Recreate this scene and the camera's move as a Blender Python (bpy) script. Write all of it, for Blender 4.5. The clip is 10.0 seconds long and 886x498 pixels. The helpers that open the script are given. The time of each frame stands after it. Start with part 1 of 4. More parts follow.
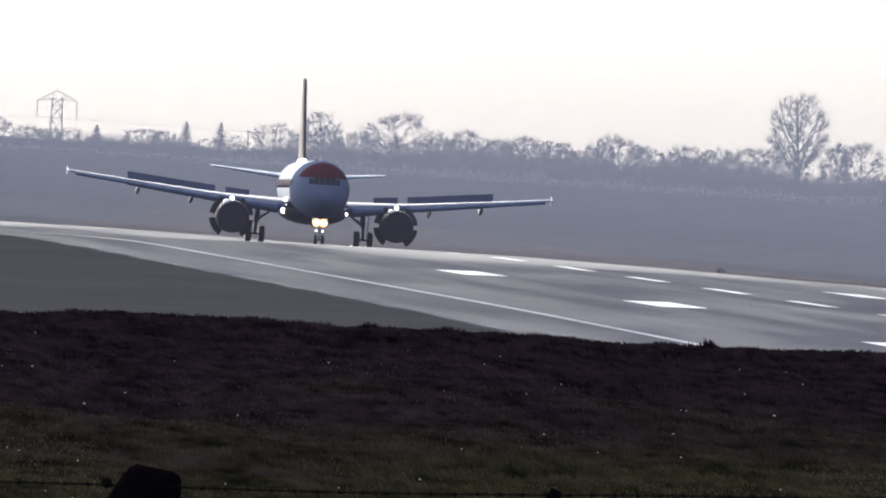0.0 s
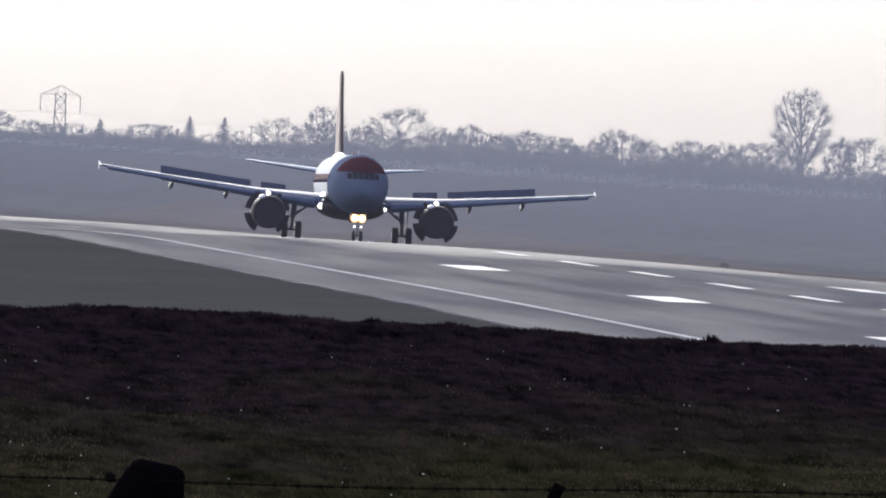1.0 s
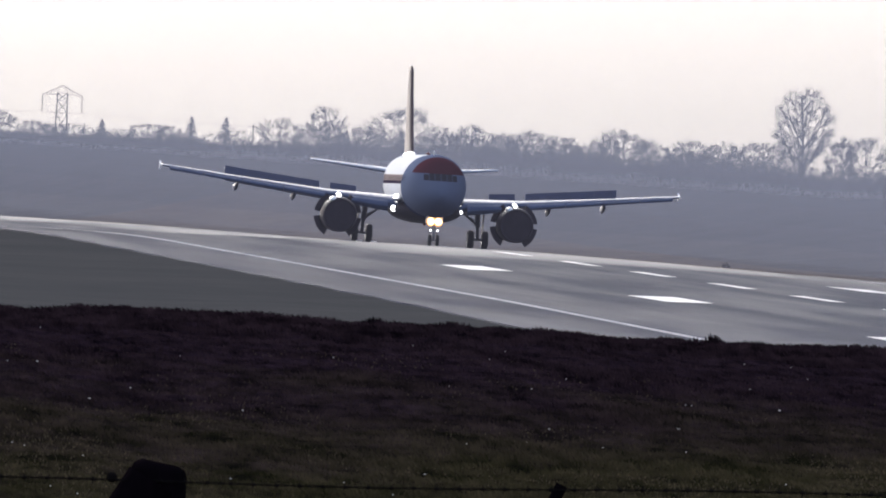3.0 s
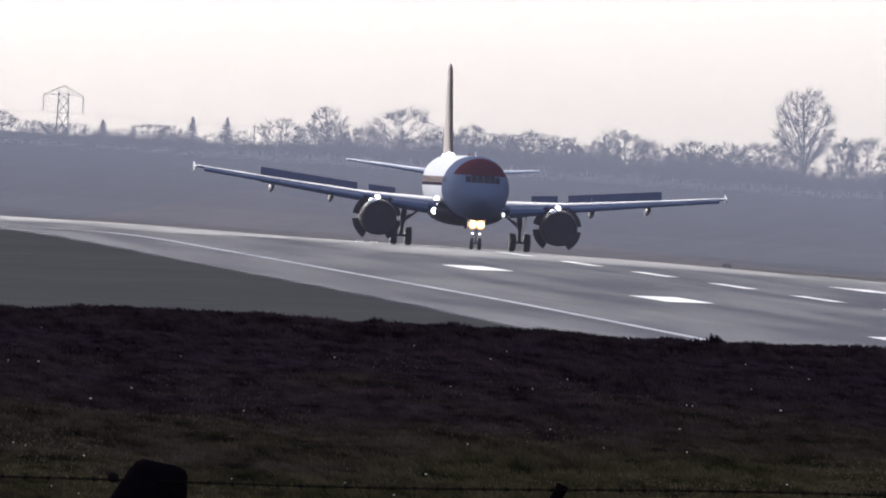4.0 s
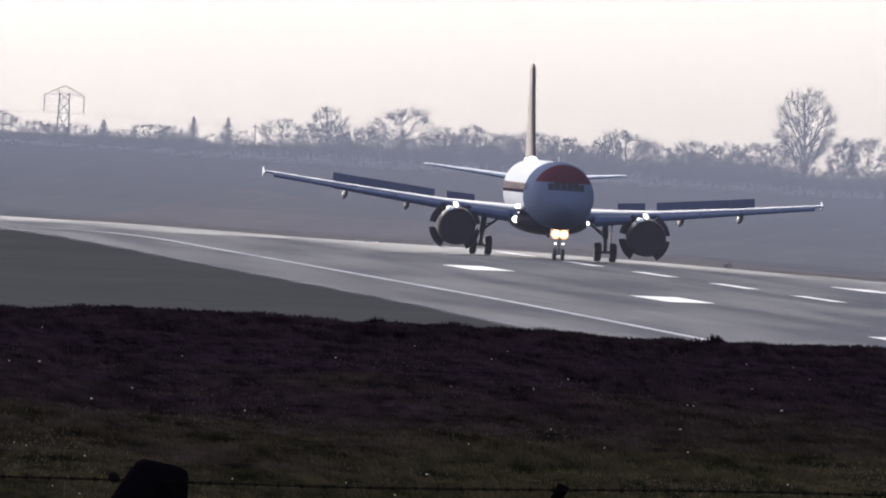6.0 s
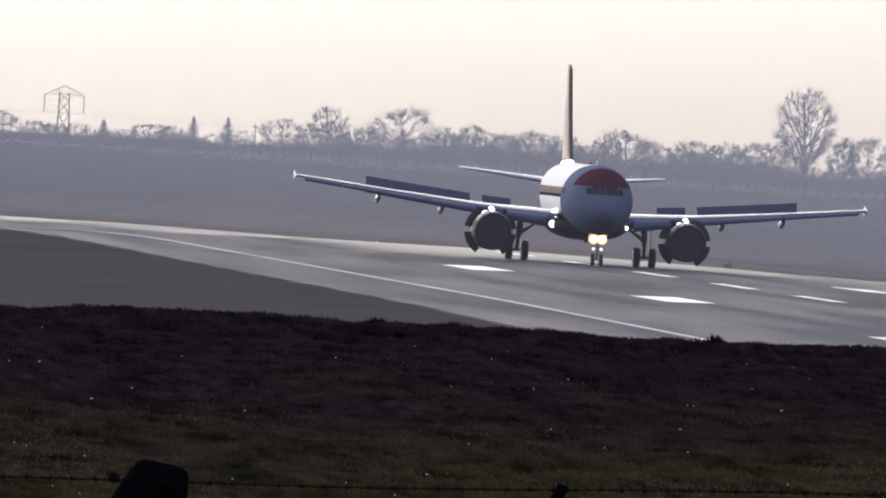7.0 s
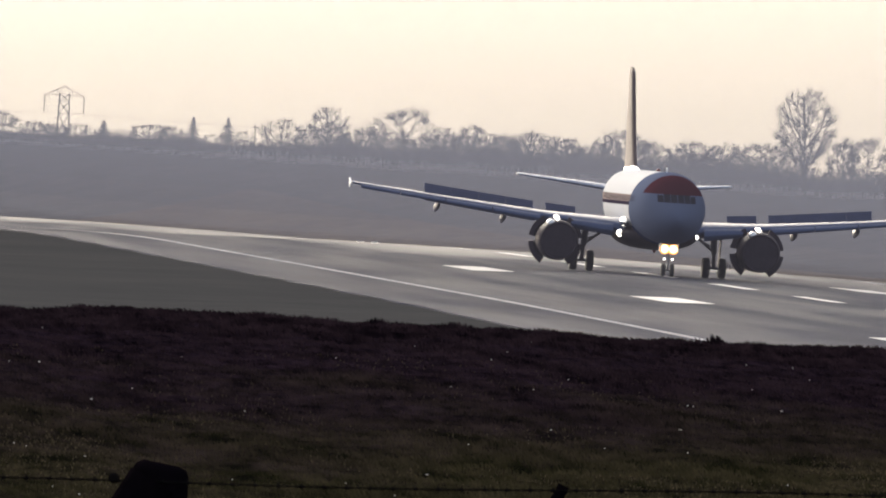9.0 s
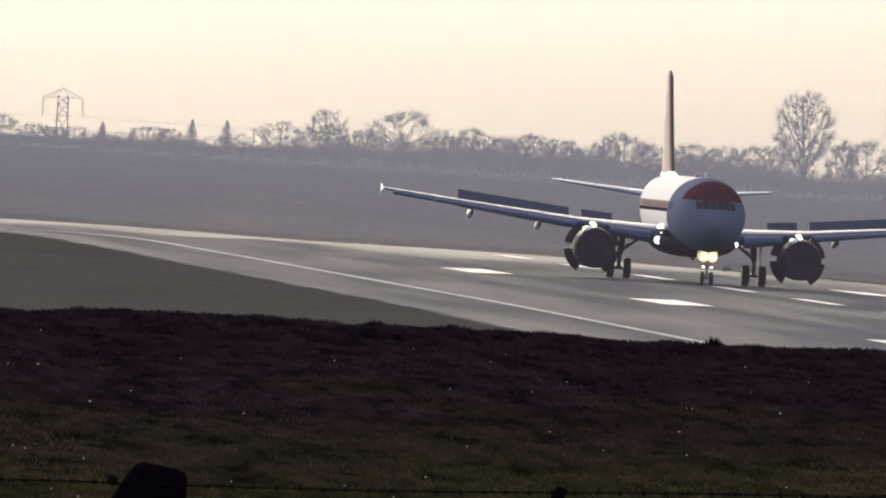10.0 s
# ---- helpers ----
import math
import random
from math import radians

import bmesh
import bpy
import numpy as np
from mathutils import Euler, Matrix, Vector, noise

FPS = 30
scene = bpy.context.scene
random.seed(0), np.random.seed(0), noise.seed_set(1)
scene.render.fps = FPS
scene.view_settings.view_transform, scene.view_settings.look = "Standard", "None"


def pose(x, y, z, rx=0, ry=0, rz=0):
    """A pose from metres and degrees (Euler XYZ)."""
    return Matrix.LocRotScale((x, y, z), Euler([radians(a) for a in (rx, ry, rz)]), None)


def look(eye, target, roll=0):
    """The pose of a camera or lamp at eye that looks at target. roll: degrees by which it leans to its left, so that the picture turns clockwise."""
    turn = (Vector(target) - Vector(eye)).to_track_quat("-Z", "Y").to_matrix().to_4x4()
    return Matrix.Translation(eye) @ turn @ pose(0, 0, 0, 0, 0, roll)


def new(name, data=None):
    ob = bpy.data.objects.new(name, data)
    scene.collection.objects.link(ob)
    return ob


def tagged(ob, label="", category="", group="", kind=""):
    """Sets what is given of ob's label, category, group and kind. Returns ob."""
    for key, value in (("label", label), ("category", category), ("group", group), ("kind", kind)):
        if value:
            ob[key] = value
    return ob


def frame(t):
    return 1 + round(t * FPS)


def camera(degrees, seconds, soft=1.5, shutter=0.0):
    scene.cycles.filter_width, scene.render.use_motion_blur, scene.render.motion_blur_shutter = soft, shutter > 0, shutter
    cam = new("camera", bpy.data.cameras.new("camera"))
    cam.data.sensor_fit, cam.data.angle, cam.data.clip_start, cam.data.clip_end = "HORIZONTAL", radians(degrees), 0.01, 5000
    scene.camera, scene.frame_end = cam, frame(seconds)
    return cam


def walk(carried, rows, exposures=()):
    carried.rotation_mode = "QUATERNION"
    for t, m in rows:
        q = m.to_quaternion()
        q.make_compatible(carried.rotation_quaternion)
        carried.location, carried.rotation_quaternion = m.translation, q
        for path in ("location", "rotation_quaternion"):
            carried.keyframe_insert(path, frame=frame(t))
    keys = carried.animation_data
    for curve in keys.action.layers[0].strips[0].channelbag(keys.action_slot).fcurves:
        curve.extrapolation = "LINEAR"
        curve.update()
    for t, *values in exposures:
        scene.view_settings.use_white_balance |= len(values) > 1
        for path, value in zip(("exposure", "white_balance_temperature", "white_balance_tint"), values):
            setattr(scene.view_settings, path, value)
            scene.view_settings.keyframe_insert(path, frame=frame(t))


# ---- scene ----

# Camera: a long lens on a bank beside an airfield, hand-steadied, looking along a runway.
EYE = Vector((0.0, 0.0, 7.6))
FAR = 37708.0


def aim(dx, dy):
    """The view's pose, nudged by small shifts of the picture to the right and down."""
    yaw = 0.07460 - dx / FAR
    tilt = -0.005555 + dy / FAR
    way = Vector((math.sin(yaw) * math.cos(tilt), math.cos(yaw) * math.cos(tilt), math.sin(tilt)))
    return look(EYE, EYE + way * 100, 2.852)


cam = camera(2.3824, 10.0, soft=2.0)
walk(cam, [(t, aim(dx, dy)) for t, dx, dy in (
    (0.0, -12, 9.5), (0.5, -11, 5), (1.0, -6.5, 0), (1.5, -4.2, 0), (2.0, -4, 0), (2.5, -4, 0), (4.0, -1.5, 0), (4.5, -1, 1),
    (5.0, 0, -2), (5.5, 0, 0), (7.0, 0, 0), (7.5, 0, 0), (8.0, 0, 1.5), (8.5, -1, 1.5), (9.0, 0, 1), (9.5, -0.5, 1.5), (10.0, -2, 5))],
    exposures=[(0.0, 1.43, 6050, 8), (1.2, 1.34, 6060, 9), (5.5, 1.3, 6100, 11), (8.0, 1.28, 6700, 9), (10.0, 1.28, 7150, 8)])

# Light: a low sun ahead, beyond and to one side, in a pale hazy sky.
SUN_AZ, SUN_EL = radians(-13), radians(15)
to_sun = Vector((math.sin(SUN_AZ) * math.cos(SUN_EL), math.cos(SUN_AZ) * math.cos(SUN_EL), math.sin(SUN_EL)))
world = bpy.data.worlds.new("hazy_sky")
world.use_nodes = True
scene.world = world
sky = world.node_tree.nodes.new("ShaderNodeTexSky")
sky.sky_type = "NISHITA"
sky.sun_disc = False
sky.sun_elevation, sky.sun_rotation = SUN_EL, SUN_AZ
sky.air_density, sky.dust_density, sky.ozone_density = 0.6, 5.5, 1.2
back = world.node_tree.nodes["Background"]
back.inputs[1].default_value = 0.15
haze = world.node_tree.nodes.new("ShaderNodeHueSaturation")
haze.inputs["Saturation"].default_value = 0.55
world.node_tree.links.new(sky.outputs[0], haze.inputs["Color"])
world.node_tree.links.new(haze.outputs[0], back.inputs[0])
sun = new("sun", bpy.data.lights.new("sun", "SUN"))
sun.data.energy, sun.data.angle, sun.data.color = 0.40, radians(0.6), (1.0, 0.93, 0.82)
sun.matrix_world = look(to_sun * 500, (0, 0, 0))


# Materials
LINE = 102.15  # x of the runway's centreline


def material(name, base, other=None, scale=1.0, rough=0.6, metal=0.0, bump=0.0, fine=8.0, spec=0.5, stretch=(1, 1, 1)):
    """A surface of two colours that mingle at two scales, with slight relief and uneven gloss."""
    m = bpy.data.materials.new(name)
    m.use_nodes = True
    n, l = m.node_tree.nodes, m.node_tree.links
    b = n["Principled BSDF"]
    b.inputs["Metallic"].default_value = metal
    b.inputs["Specular IOR Level"].default_value = spec
    other = other or tuple(c * 0.8 for c in base)
    co = n.new("ShaderNodeTexCoord")
    mp = n.new("ShaderNodeMapping")
    mp.inputs["Scale"].default_value = stretch
    l.new(co.outputs["Object"], mp.inputs[0])
    big, small = n.new("ShaderNodeTexNoise"), n.new("ShaderNodeTexNoise")
    big.inputs["Scale"].default_value, small.inputs["Scale"].default_value = scale, scale * fine
    big.inputs["Detail"].default_value = small.inputs["Detail"].default_value = 4
    for t in (big, small):
        l.new(mp.outputs[0], t.inputs[0])
    add = n.new("ShaderNodeMath")
    add.operation = "ADD"
    l.new(big.outputs[0], add.inputs[0])
    l.new(small.outputs[0], add.inputs[1])
    ramp = n.new("ShaderNodeMapRange")
    ramp.inputs[1].default_value, ramp.inputs[2].default_value = 0.7, 1.3
    l.new(add.outputs[0], ramp.inputs[0])
    mix = n.new("ShaderNodeMix")
    mix.data_type = "RGBA"
    mix.inputs[6].default_value, mix.inputs[7].default_value = (*base, 1), (*other, 1)
    l.new(ramp.outputs[0], mix.inputs[0])
    l.new(mix.outputs[2], b.inputs["Base Color"])
    r = n.new("ShaderNodeMapRange")
    r.inputs[3].default_value, r.inputs[4].default_value = max(rough - 0.08, 0.02), min(rough + 0.08, 1)
    l.new(small.outputs[0], r.inputs[0])
    l.new(r.outputs[0], b.inputs["Roughness"])
    if bump:
        u = n.new("ShaderNodeBump")
        u.inputs["Strength"].default_value, u.inputs["Distance"].default_value = 0.6, bump
        l.new(small.outputs[0], u.inputs["Height"])
        l.new(u.outputs[0], b.inputs["Normal"])
    return m


def glowing(name, colour, strength):
    m = bpy.data.materials.new(name)
    m.use_nodes = True
    b = m.node_tree.nodes["Principled BSDF"]
    b.inputs["Base Color"].default_value = (*colour, 1)
    b.inputs["Emission Color"].default_value = (*colour, 1)
    b.inputs["Emission Strength"].default_value = strength
    return m


def livery():
    """White paint, red roof over the flight deck, a red and dark cheat line, navy belly that sweeps down to the nose
    wheel; the nose's shade is put into the paint.
    """
    m = material("fuselage_paint", (0.76, 0.76, 0.77), (0.68, 0.68, 0.70), 0.6, 0.45, 0, 0, 9, 0.0)
    n, l = m.node_tree.nodes, m.node_tree.links
    b = n["Principled BSDF"]
    co = next(k for k in n if k.bl_idname == "ShaderNodeTexCoord")
    sep = n.new("ShaderNodeSeparateXYZ")
    l.new(co.outputs["Object"], sep.inputs[0])

    def calc(op, a, c):
        k = n.new("ShaderNodeMath")
        k.operation = op
        for i, x in enumerate((a, c)):
            if isinstance(x, (int, float)):
                k.inputs[i].default_value = x
            else:
                l.new(x, k.inputs[i])
        return k.outputs[0]

    y, z = sep.outputs[1], sep.outputs[2]
    last = b.inputs["Base Color"].links[0].from_socket

    def paint(mask, colour):
        nonlocal last
        k = n.new("ShaderNodeMix")
        k.data_type = "RGBA"
        l.new(mask, k.inputs[0])
        l.new(last, k.inputs[6])
        k.inputs[7].default_value = (*colour, 1)
        last = k.outputs[2]

    def between(v, lo, hi):
        return calc("MULTIPLY", calc("GREATER_THAN", v, lo), calc("LESS_THAN", v, hi))

    # the nose's blue-grey shade, painted over the white
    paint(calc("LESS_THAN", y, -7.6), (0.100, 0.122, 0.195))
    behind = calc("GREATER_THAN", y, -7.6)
    paint(calc("MULTIPLY", behind, between(z, 4.10, 4.50)), (0.34, 0.27, 0.25))
    paint(calc("MULTIPLY", behind, between(z, 3.90, 4.10)), (0.03, 0.02, 0.04))
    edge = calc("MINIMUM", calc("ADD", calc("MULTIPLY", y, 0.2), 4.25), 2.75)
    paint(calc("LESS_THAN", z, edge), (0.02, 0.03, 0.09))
    roof = calc("MULTIPLY", calc("LESS_THAN", y, -13.0), calc("GREATER_THAN", z, 4.66))
    paint(roof, (0.064, 0.018, 0.026))
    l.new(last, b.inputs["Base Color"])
    return m


def thin(m):
    """A leaf-thin surface: a part of the light that it scatters goes through."""
    n, l = m.node_tree.nodes, m.node_tree.links
    b = n["Principled BSDF"]
    t, mix = n.new("ShaderNodeBsdfTranslucent"), n.new("ShaderNodeMixShader")
    l.new(b.inputs["Base Color"].links[0].from_socket, t.inputs[0])
    l.new(b.outputs[0], mix.inputs[1])
    l.new(t.outputs[0], mix.inputs[2])
    mix.inputs[0].default_value = 0.2
    l.new(mix.outputs[0], n["Material Output"].inputs[0])
    return m


def polished(m):
    """Asphalt polished by tyres in long streaks; gloss is raised at its far end and far side to place the sheen there.
    """
    n, l = m.node_tree.nodes, m.node_tree.links
    co = next(k for k in n if k.bl_idname == "ShaderNodeTexCoord")
    mp = n.new("ShaderNodeMapping")
    mp.inputs["Scale"].default_value = (0.35, 0.012, 1)
    streak = n.new("ShaderNodeTexNoise")
    streak.inputs["Scale"].default_value, streak.inputs["Detail"].default_value = 1.0, 5
    l.new(co.outputs["Object"], mp.inputs[0])
    l.new(mp.outputs[0], streak.inputs[0])
    gloss = n.new("ShaderNodeMapRange")
    for i, v in enumerate((0.42, 0.72, 0.001, 0.007)):
        gloss.inputs[i + 1].default_value = v
    l.new(streak.outputs[0], gloss.inputs[0])
    sep = n.new("ShaderNodeSeparateXYZ")
    l.new(co.outputs["Object"], sep.inputs[0])
    total = gloss.outputs[0]
    for axis, lo, hi, most in ((1, 1640, 1980, 0.22), (0, 114, 123, 0.01)):
        sheen_gloss = n.new("ShaderNodeMapRange")
        for i, v in enumerate((lo, hi, 0.0, most)):
            sheen_gloss.inputs[i + 1].default_value = v
        l.new(sep.outputs[axis], sheen_gloss.inputs[0])
        k = n.new("ShaderNodeMath")
        k.operation = "ADD"
        l.new(total, k.inputs[0])
        l.new(sheen_gloss.outputs[0], k.inputs[1])
        total = k.outputs[0]
    # gloss raised by position along the crest, to put its glare there
    crest_glare = None
    for axis, lo, hi, first, last in ((0, 92, 99, 0.0, 0.085), (0, LINE + 13, LINE + 18, 1.0, 0.15), (1, 1262, 1310, 0.0, 1.0), (1, 1500, 1660, 1.0, 0.1)):
        k = n.new("ShaderNodeMapRange")
        for i, v in enumerate((lo, hi, first, last)):
            k.inputs[i + 1].default_value = v
        l.new(sep.outputs[axis], k.inputs[0])
        if crest_glare:
            both = n.new("ShaderNodeMath")
            both.operation = "MULTIPLY"
            l.new(crest_glare, both.inputs[0])
            l.new(k.outputs[0], both.inputs[1])
            crest_glare = both.outputs[0]
        else:
            crest_glare = k.outputs[0]
    k = n.new("ShaderNodeMath")
    k.operation = "ADD"
    l.new(total, k.inputs[0])
    l.new(crest_glare, k.inputs[1])
    total = k.outputs[0]
    l.new(total, n["Principled BSDF"].inputs["Specular IOR Level"])
    return m


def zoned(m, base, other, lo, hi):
    """Two kinds of growth: past lo to hi metres away the first one gives way to the colours given, which hold shade and
    a purple veil too.
    """
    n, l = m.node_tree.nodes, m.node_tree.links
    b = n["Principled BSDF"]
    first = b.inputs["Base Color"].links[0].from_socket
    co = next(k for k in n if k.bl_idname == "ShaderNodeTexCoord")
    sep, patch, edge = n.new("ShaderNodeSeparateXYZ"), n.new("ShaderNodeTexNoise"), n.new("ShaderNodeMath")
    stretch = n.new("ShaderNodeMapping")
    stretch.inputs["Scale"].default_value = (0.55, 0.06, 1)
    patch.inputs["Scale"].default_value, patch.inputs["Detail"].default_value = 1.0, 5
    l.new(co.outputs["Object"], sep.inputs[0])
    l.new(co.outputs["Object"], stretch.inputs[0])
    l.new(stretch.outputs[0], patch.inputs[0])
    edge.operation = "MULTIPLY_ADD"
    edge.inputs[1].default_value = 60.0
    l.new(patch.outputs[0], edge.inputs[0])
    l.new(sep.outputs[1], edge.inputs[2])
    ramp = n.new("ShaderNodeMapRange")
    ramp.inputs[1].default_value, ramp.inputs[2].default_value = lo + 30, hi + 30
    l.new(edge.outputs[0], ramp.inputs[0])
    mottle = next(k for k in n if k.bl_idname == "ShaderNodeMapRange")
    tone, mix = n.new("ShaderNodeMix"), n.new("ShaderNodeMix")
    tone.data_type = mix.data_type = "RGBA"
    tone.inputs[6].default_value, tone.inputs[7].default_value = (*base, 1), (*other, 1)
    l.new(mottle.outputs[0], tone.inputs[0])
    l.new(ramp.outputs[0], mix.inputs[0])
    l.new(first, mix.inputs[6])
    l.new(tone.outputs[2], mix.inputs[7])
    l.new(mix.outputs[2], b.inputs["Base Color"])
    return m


M = dict(
    # the near-black mottle stands in for shaded hollows, the purple for lens veil
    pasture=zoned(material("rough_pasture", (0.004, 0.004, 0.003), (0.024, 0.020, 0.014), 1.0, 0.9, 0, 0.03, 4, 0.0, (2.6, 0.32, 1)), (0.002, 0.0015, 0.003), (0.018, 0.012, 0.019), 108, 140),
    mown=material("mown_grass", (0.035, 0.036, 0.035), (0.048, 0.048, 0.046), 0.02, 0.9, 0, 0, 12, 0.0),
    hill=material("hill_meadow", (0.050, 0.049, 0.053), (0.072, 0.069, 0.072), 0.02, 0.95, 0, 0, 8, 0.0),
    dry=material("dry_rough_grass", (0.064, 0.054, 0.052), (0.095, 0.079, 0.070), 0.06, 0.95, 0, 0, 9, 0.0, (1, 0.15, 1)),
    asphalt=polished(material("runway_asphalt", (0.027, 0.031, 0.049), (0.039, 0.044, 0.067), 0.05, 0.75, 0, 0, 10, 0.01, (1, 0.12, 1))),
    marking=material("runway_paint", (0.31, 0.33, 0.40), (0.17, 0.18, 0.22), 0.5, 0.6, 0, 0, 6, 0.1),
    worn=material("worn_runway_paint", (0.29, 0.30, 0.37), (0.11, 0.115, 0.15), 0.3, 0.8, 0, 0, 9, 0.02),
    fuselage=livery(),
    wing=material("wing_grey", (0.075, 0.105, 0.21), (0.06, 0.085, 0.165), 0.8, 0.42, 0.0, 0, 9, 0.12),
    burnished=material("burnished_metal", (0.78, 0.78, 0.80), (0.68, 0.68, 0.70), 1.5, 0.40, 1.0, 0, 9),
    bare=material("bare_metal", (0.72, 0.72, 0.74), (0.6, 0.6, 0.62), 1.5, 0.22, 0.9, 0, 9),
    navy=material("navy_paint", (0.040, 0.032, 0.044), (0.030, 0.024, 0.034), 1.0, 0.6, 0, 0, 9, 0.04),
    spoiler=material("spoiler_grey", (0.07, 0.08, 0.14), (0.055, 0.063, 0.11), 1.5, 0.5, 0, 0, 6, 0.1),
    fin=material("fin_paint", (0.115, 0.080, 0.080), (0.085, 0.058, 0.062), 0.7, 0.65, 0, 0, 8, 0.1),
    white=material("white_paint", (0.75, 0.76, 0.78), (0.68, 0.69, 0.7), 1.0, 0.3, 0, 0, 8),
    tail=material("tailplane_paint", (0.26, 0.31, 0.44), (0.22, 0.27, 0.39), 0.9, 0.5, 0, 0, 8, 0.3),
    dark=material("dark_duct", (0.048, 0.037, 0.050), (0.030, 0.023, 0.032), 3.0, 0.5, 0, 0, 5),
    fan=material("fan_titanium", (0.058, 0.050, 0.062), (0.036, 0.032, 0.042), 3.0, 0.5, 0.2, 0, 5),
    tyre=material("tyre_rubber", (0.018, 0.018, 0.018), (0.03, 0.03, 0.03), 4.0, 0.8, 0, 0, 6),
    steel=material("gear_steel", (0.14, 0.145, 0.17), (0.10, 0.10, 0.12), 3.0, 0.4, 0.5, 0, 6),
    glass=material("cockpit_glass", (0.040, 0.038, 0.050), (0.030, 0.029, 0.040), 2.0, 0.35, 0, 0, 4, 0.0),
    bark=material("bare_bark", (0.40, 0.37, 0.37), (0.32, 0.29, 0.30), 0.6, 0.9, 0, 0, 8, 0.1),
    twig=thin(material("bare_twigs", (0.54, 0.50, 0.50), (0.44, 0.40, 0.41), 0.4, 0.9, 0, 0, 8, 0.1)),
    needle=material("conifer_needles", (0.16, 0.18, 0.16), (0.12, 0.14, 0.12), 0.6, 0.9, 0, 0, 8, 0.1),
    lattice=material("galvanised_steel", (0.45, 0.45, 0.46), (0.38, 0.38, 0.4), 0.3, 0.5, 0.3, 0, 6),
    wood=material("weathered_wood", (0.006, 0.004, 0.006), (0.0035, 0.003, 0.004), 3.0, 0.9, 0, 0.004, 12, 0.0, (1, 1, 0.2)),
    wire=material("rusty_wire", (0.012, 0.010, 0.010), (0.008, 0.007, 0.007), 20, 0.8, 0.0, 0, 5, 0.0),
    # blades carry the bank's painted hollow shade and veil tint as well
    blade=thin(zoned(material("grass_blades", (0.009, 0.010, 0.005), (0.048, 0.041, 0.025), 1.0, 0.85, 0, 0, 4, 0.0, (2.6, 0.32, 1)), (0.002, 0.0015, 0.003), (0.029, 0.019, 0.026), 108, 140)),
    straw=thin(material("dry_straw", (0.100, 0.080, 0.056), (0.050, 0.043, 0.028), 1.5, 0.8, 0, 0, 6, 0.0)),
    daisy=material("white_petals", (0.8, 0.8, 0.78), (0.7, 0.7, 0.65), 5, 0.5),
    lamp=glowing("landing_lamp_glass", (1.0, 0.97, 0.92), 1.8),
    taxi=glowing("taxi_lamp_glass", (1.0, 0.80, 0.45), 1.8),
    amber=glowing("amber_glow", (1.0, 0.42, 0.10), 0.75),
    beacon=material("beacon_red_glass", (0.16, 0.02, 0.02), (0.11, 0.015, 0.015), 4, 0.4, 0, 0, 5, 0.2),
    shed=material("pale_sheet_roof", (0.75, 0.75, 0.76), (0.65, 0.65, 0.66), 0.5, 0.4),
)


class Geo:
    """Collects vertices and faces of one mesh."""

    def __init__(self):
        self.v, self.f = [], []

    def add(self, verts, faces):
        o = len(self.v)
        self.v += [tuple(p) for p in verts]
        self.f += [tuple(i + o for i in f) for f in faces]
        return self

    def loft(self, rings, closed=True, caps=True):
        n = len(rings[0])
        m = n if closed else n - 1
        faces = [(i * n + j, i * n + (j + 1) % n, (i + 1) * n + (j + 1) % n, (i + 1) * n + j) for i in range(len(rings) - 1) for j in range(m)]
        if caps:
            faces += [tuple(range(n))[::-1], tuple(range((len(rings) - 1) * n, len(rings) * n))]
        return self.add([p for r in rings for p in r], faces)

    def tube(self, a, b, ra, rb, n=8):
        a, b = Vector(a), Vector(b)
        d = (b - a).normalized()
        s = d.cross(Vector((0, 0, 1)) if abs(d.z) < 0.9 else Vector((1, 0, 0))).normalized()
        t = d.cross(s)
        ring = [s * math.cos(2 * math.pi * k / n) + t * math.sin(2 * math.pi * k / n) for k in range(n)]
        return self.loft([[a + u * ra for u in ring], [b + u * rb for u in ring]])

    def lathe(self, profile, n=32, axis="y", at=(0, 0, 0)):
        """profile: (along, radius) pairs about an axis through at."""
        rings = []
        for u, r in profile:
            ring = []
            for k in range(n):
                c, s = math.cos(2 * math.pi * k / n) * r, math.sin(2 * math.pi * k / n) * r
                ring.append((at[0] + c, at[1] + u, at[2] + s) if axis == "y" else (at[0] + u, at[1] + c, at[2] + s) if axis == "x" else (at[0] + c, at[1] + s, at[2] + u))
            rings.append(ring)
        return self.loft(rings)

    def box(self, lo, hi):
        x0, y0, z0 = lo
        x1, y1, z1 = hi
        return self.add([(x0, y0, z0), (x1, y0, z0), (x1, y1, z0), (x0, y1, z0), (x0, y0, z1), (x1, y0, z1), (x1, y1, z1), (x0, y1, z1)],
                        [(0, 3, 2, 1), (4, 5, 6, 7), (0, 1, 5, 4), (1, 2, 6, 5), (2, 3, 7, 6), (3, 0, 4, 7)])

    def mesh(self, name, mat, smooth=False, tidy=False):
        me = bpy.data.meshes.new(name)
        me.from_pydata(self.v, [], self.f)
        me.materials.append(mat)
        if tidy:
            bm = bmesh.new()
            bm.from_mesh(me)
            bmesh.ops.recalc_face_normals(bm, faces=bm.faces)
            bm.to_mesh(me)
            bm.free()
        if smooth:
            me.shade_smooth()
            me.set_sharp_from_angle(angle=radians(38))
        return me


def part(name, geo, mat, parent, label="", smooth=True):
    ob = new(name, geo.mesh(name, mat, smooth, True) if isinstance(geo, Geo) else geo)
    ob.parent = parent
    return tagged(ob, label)


def thing(name, label, category, group="", kind="", at=None):
    ob = new(name)
    if at is not None:
        ob.matrix_basis = at
    return tagged(ob, label, category, group, kind)


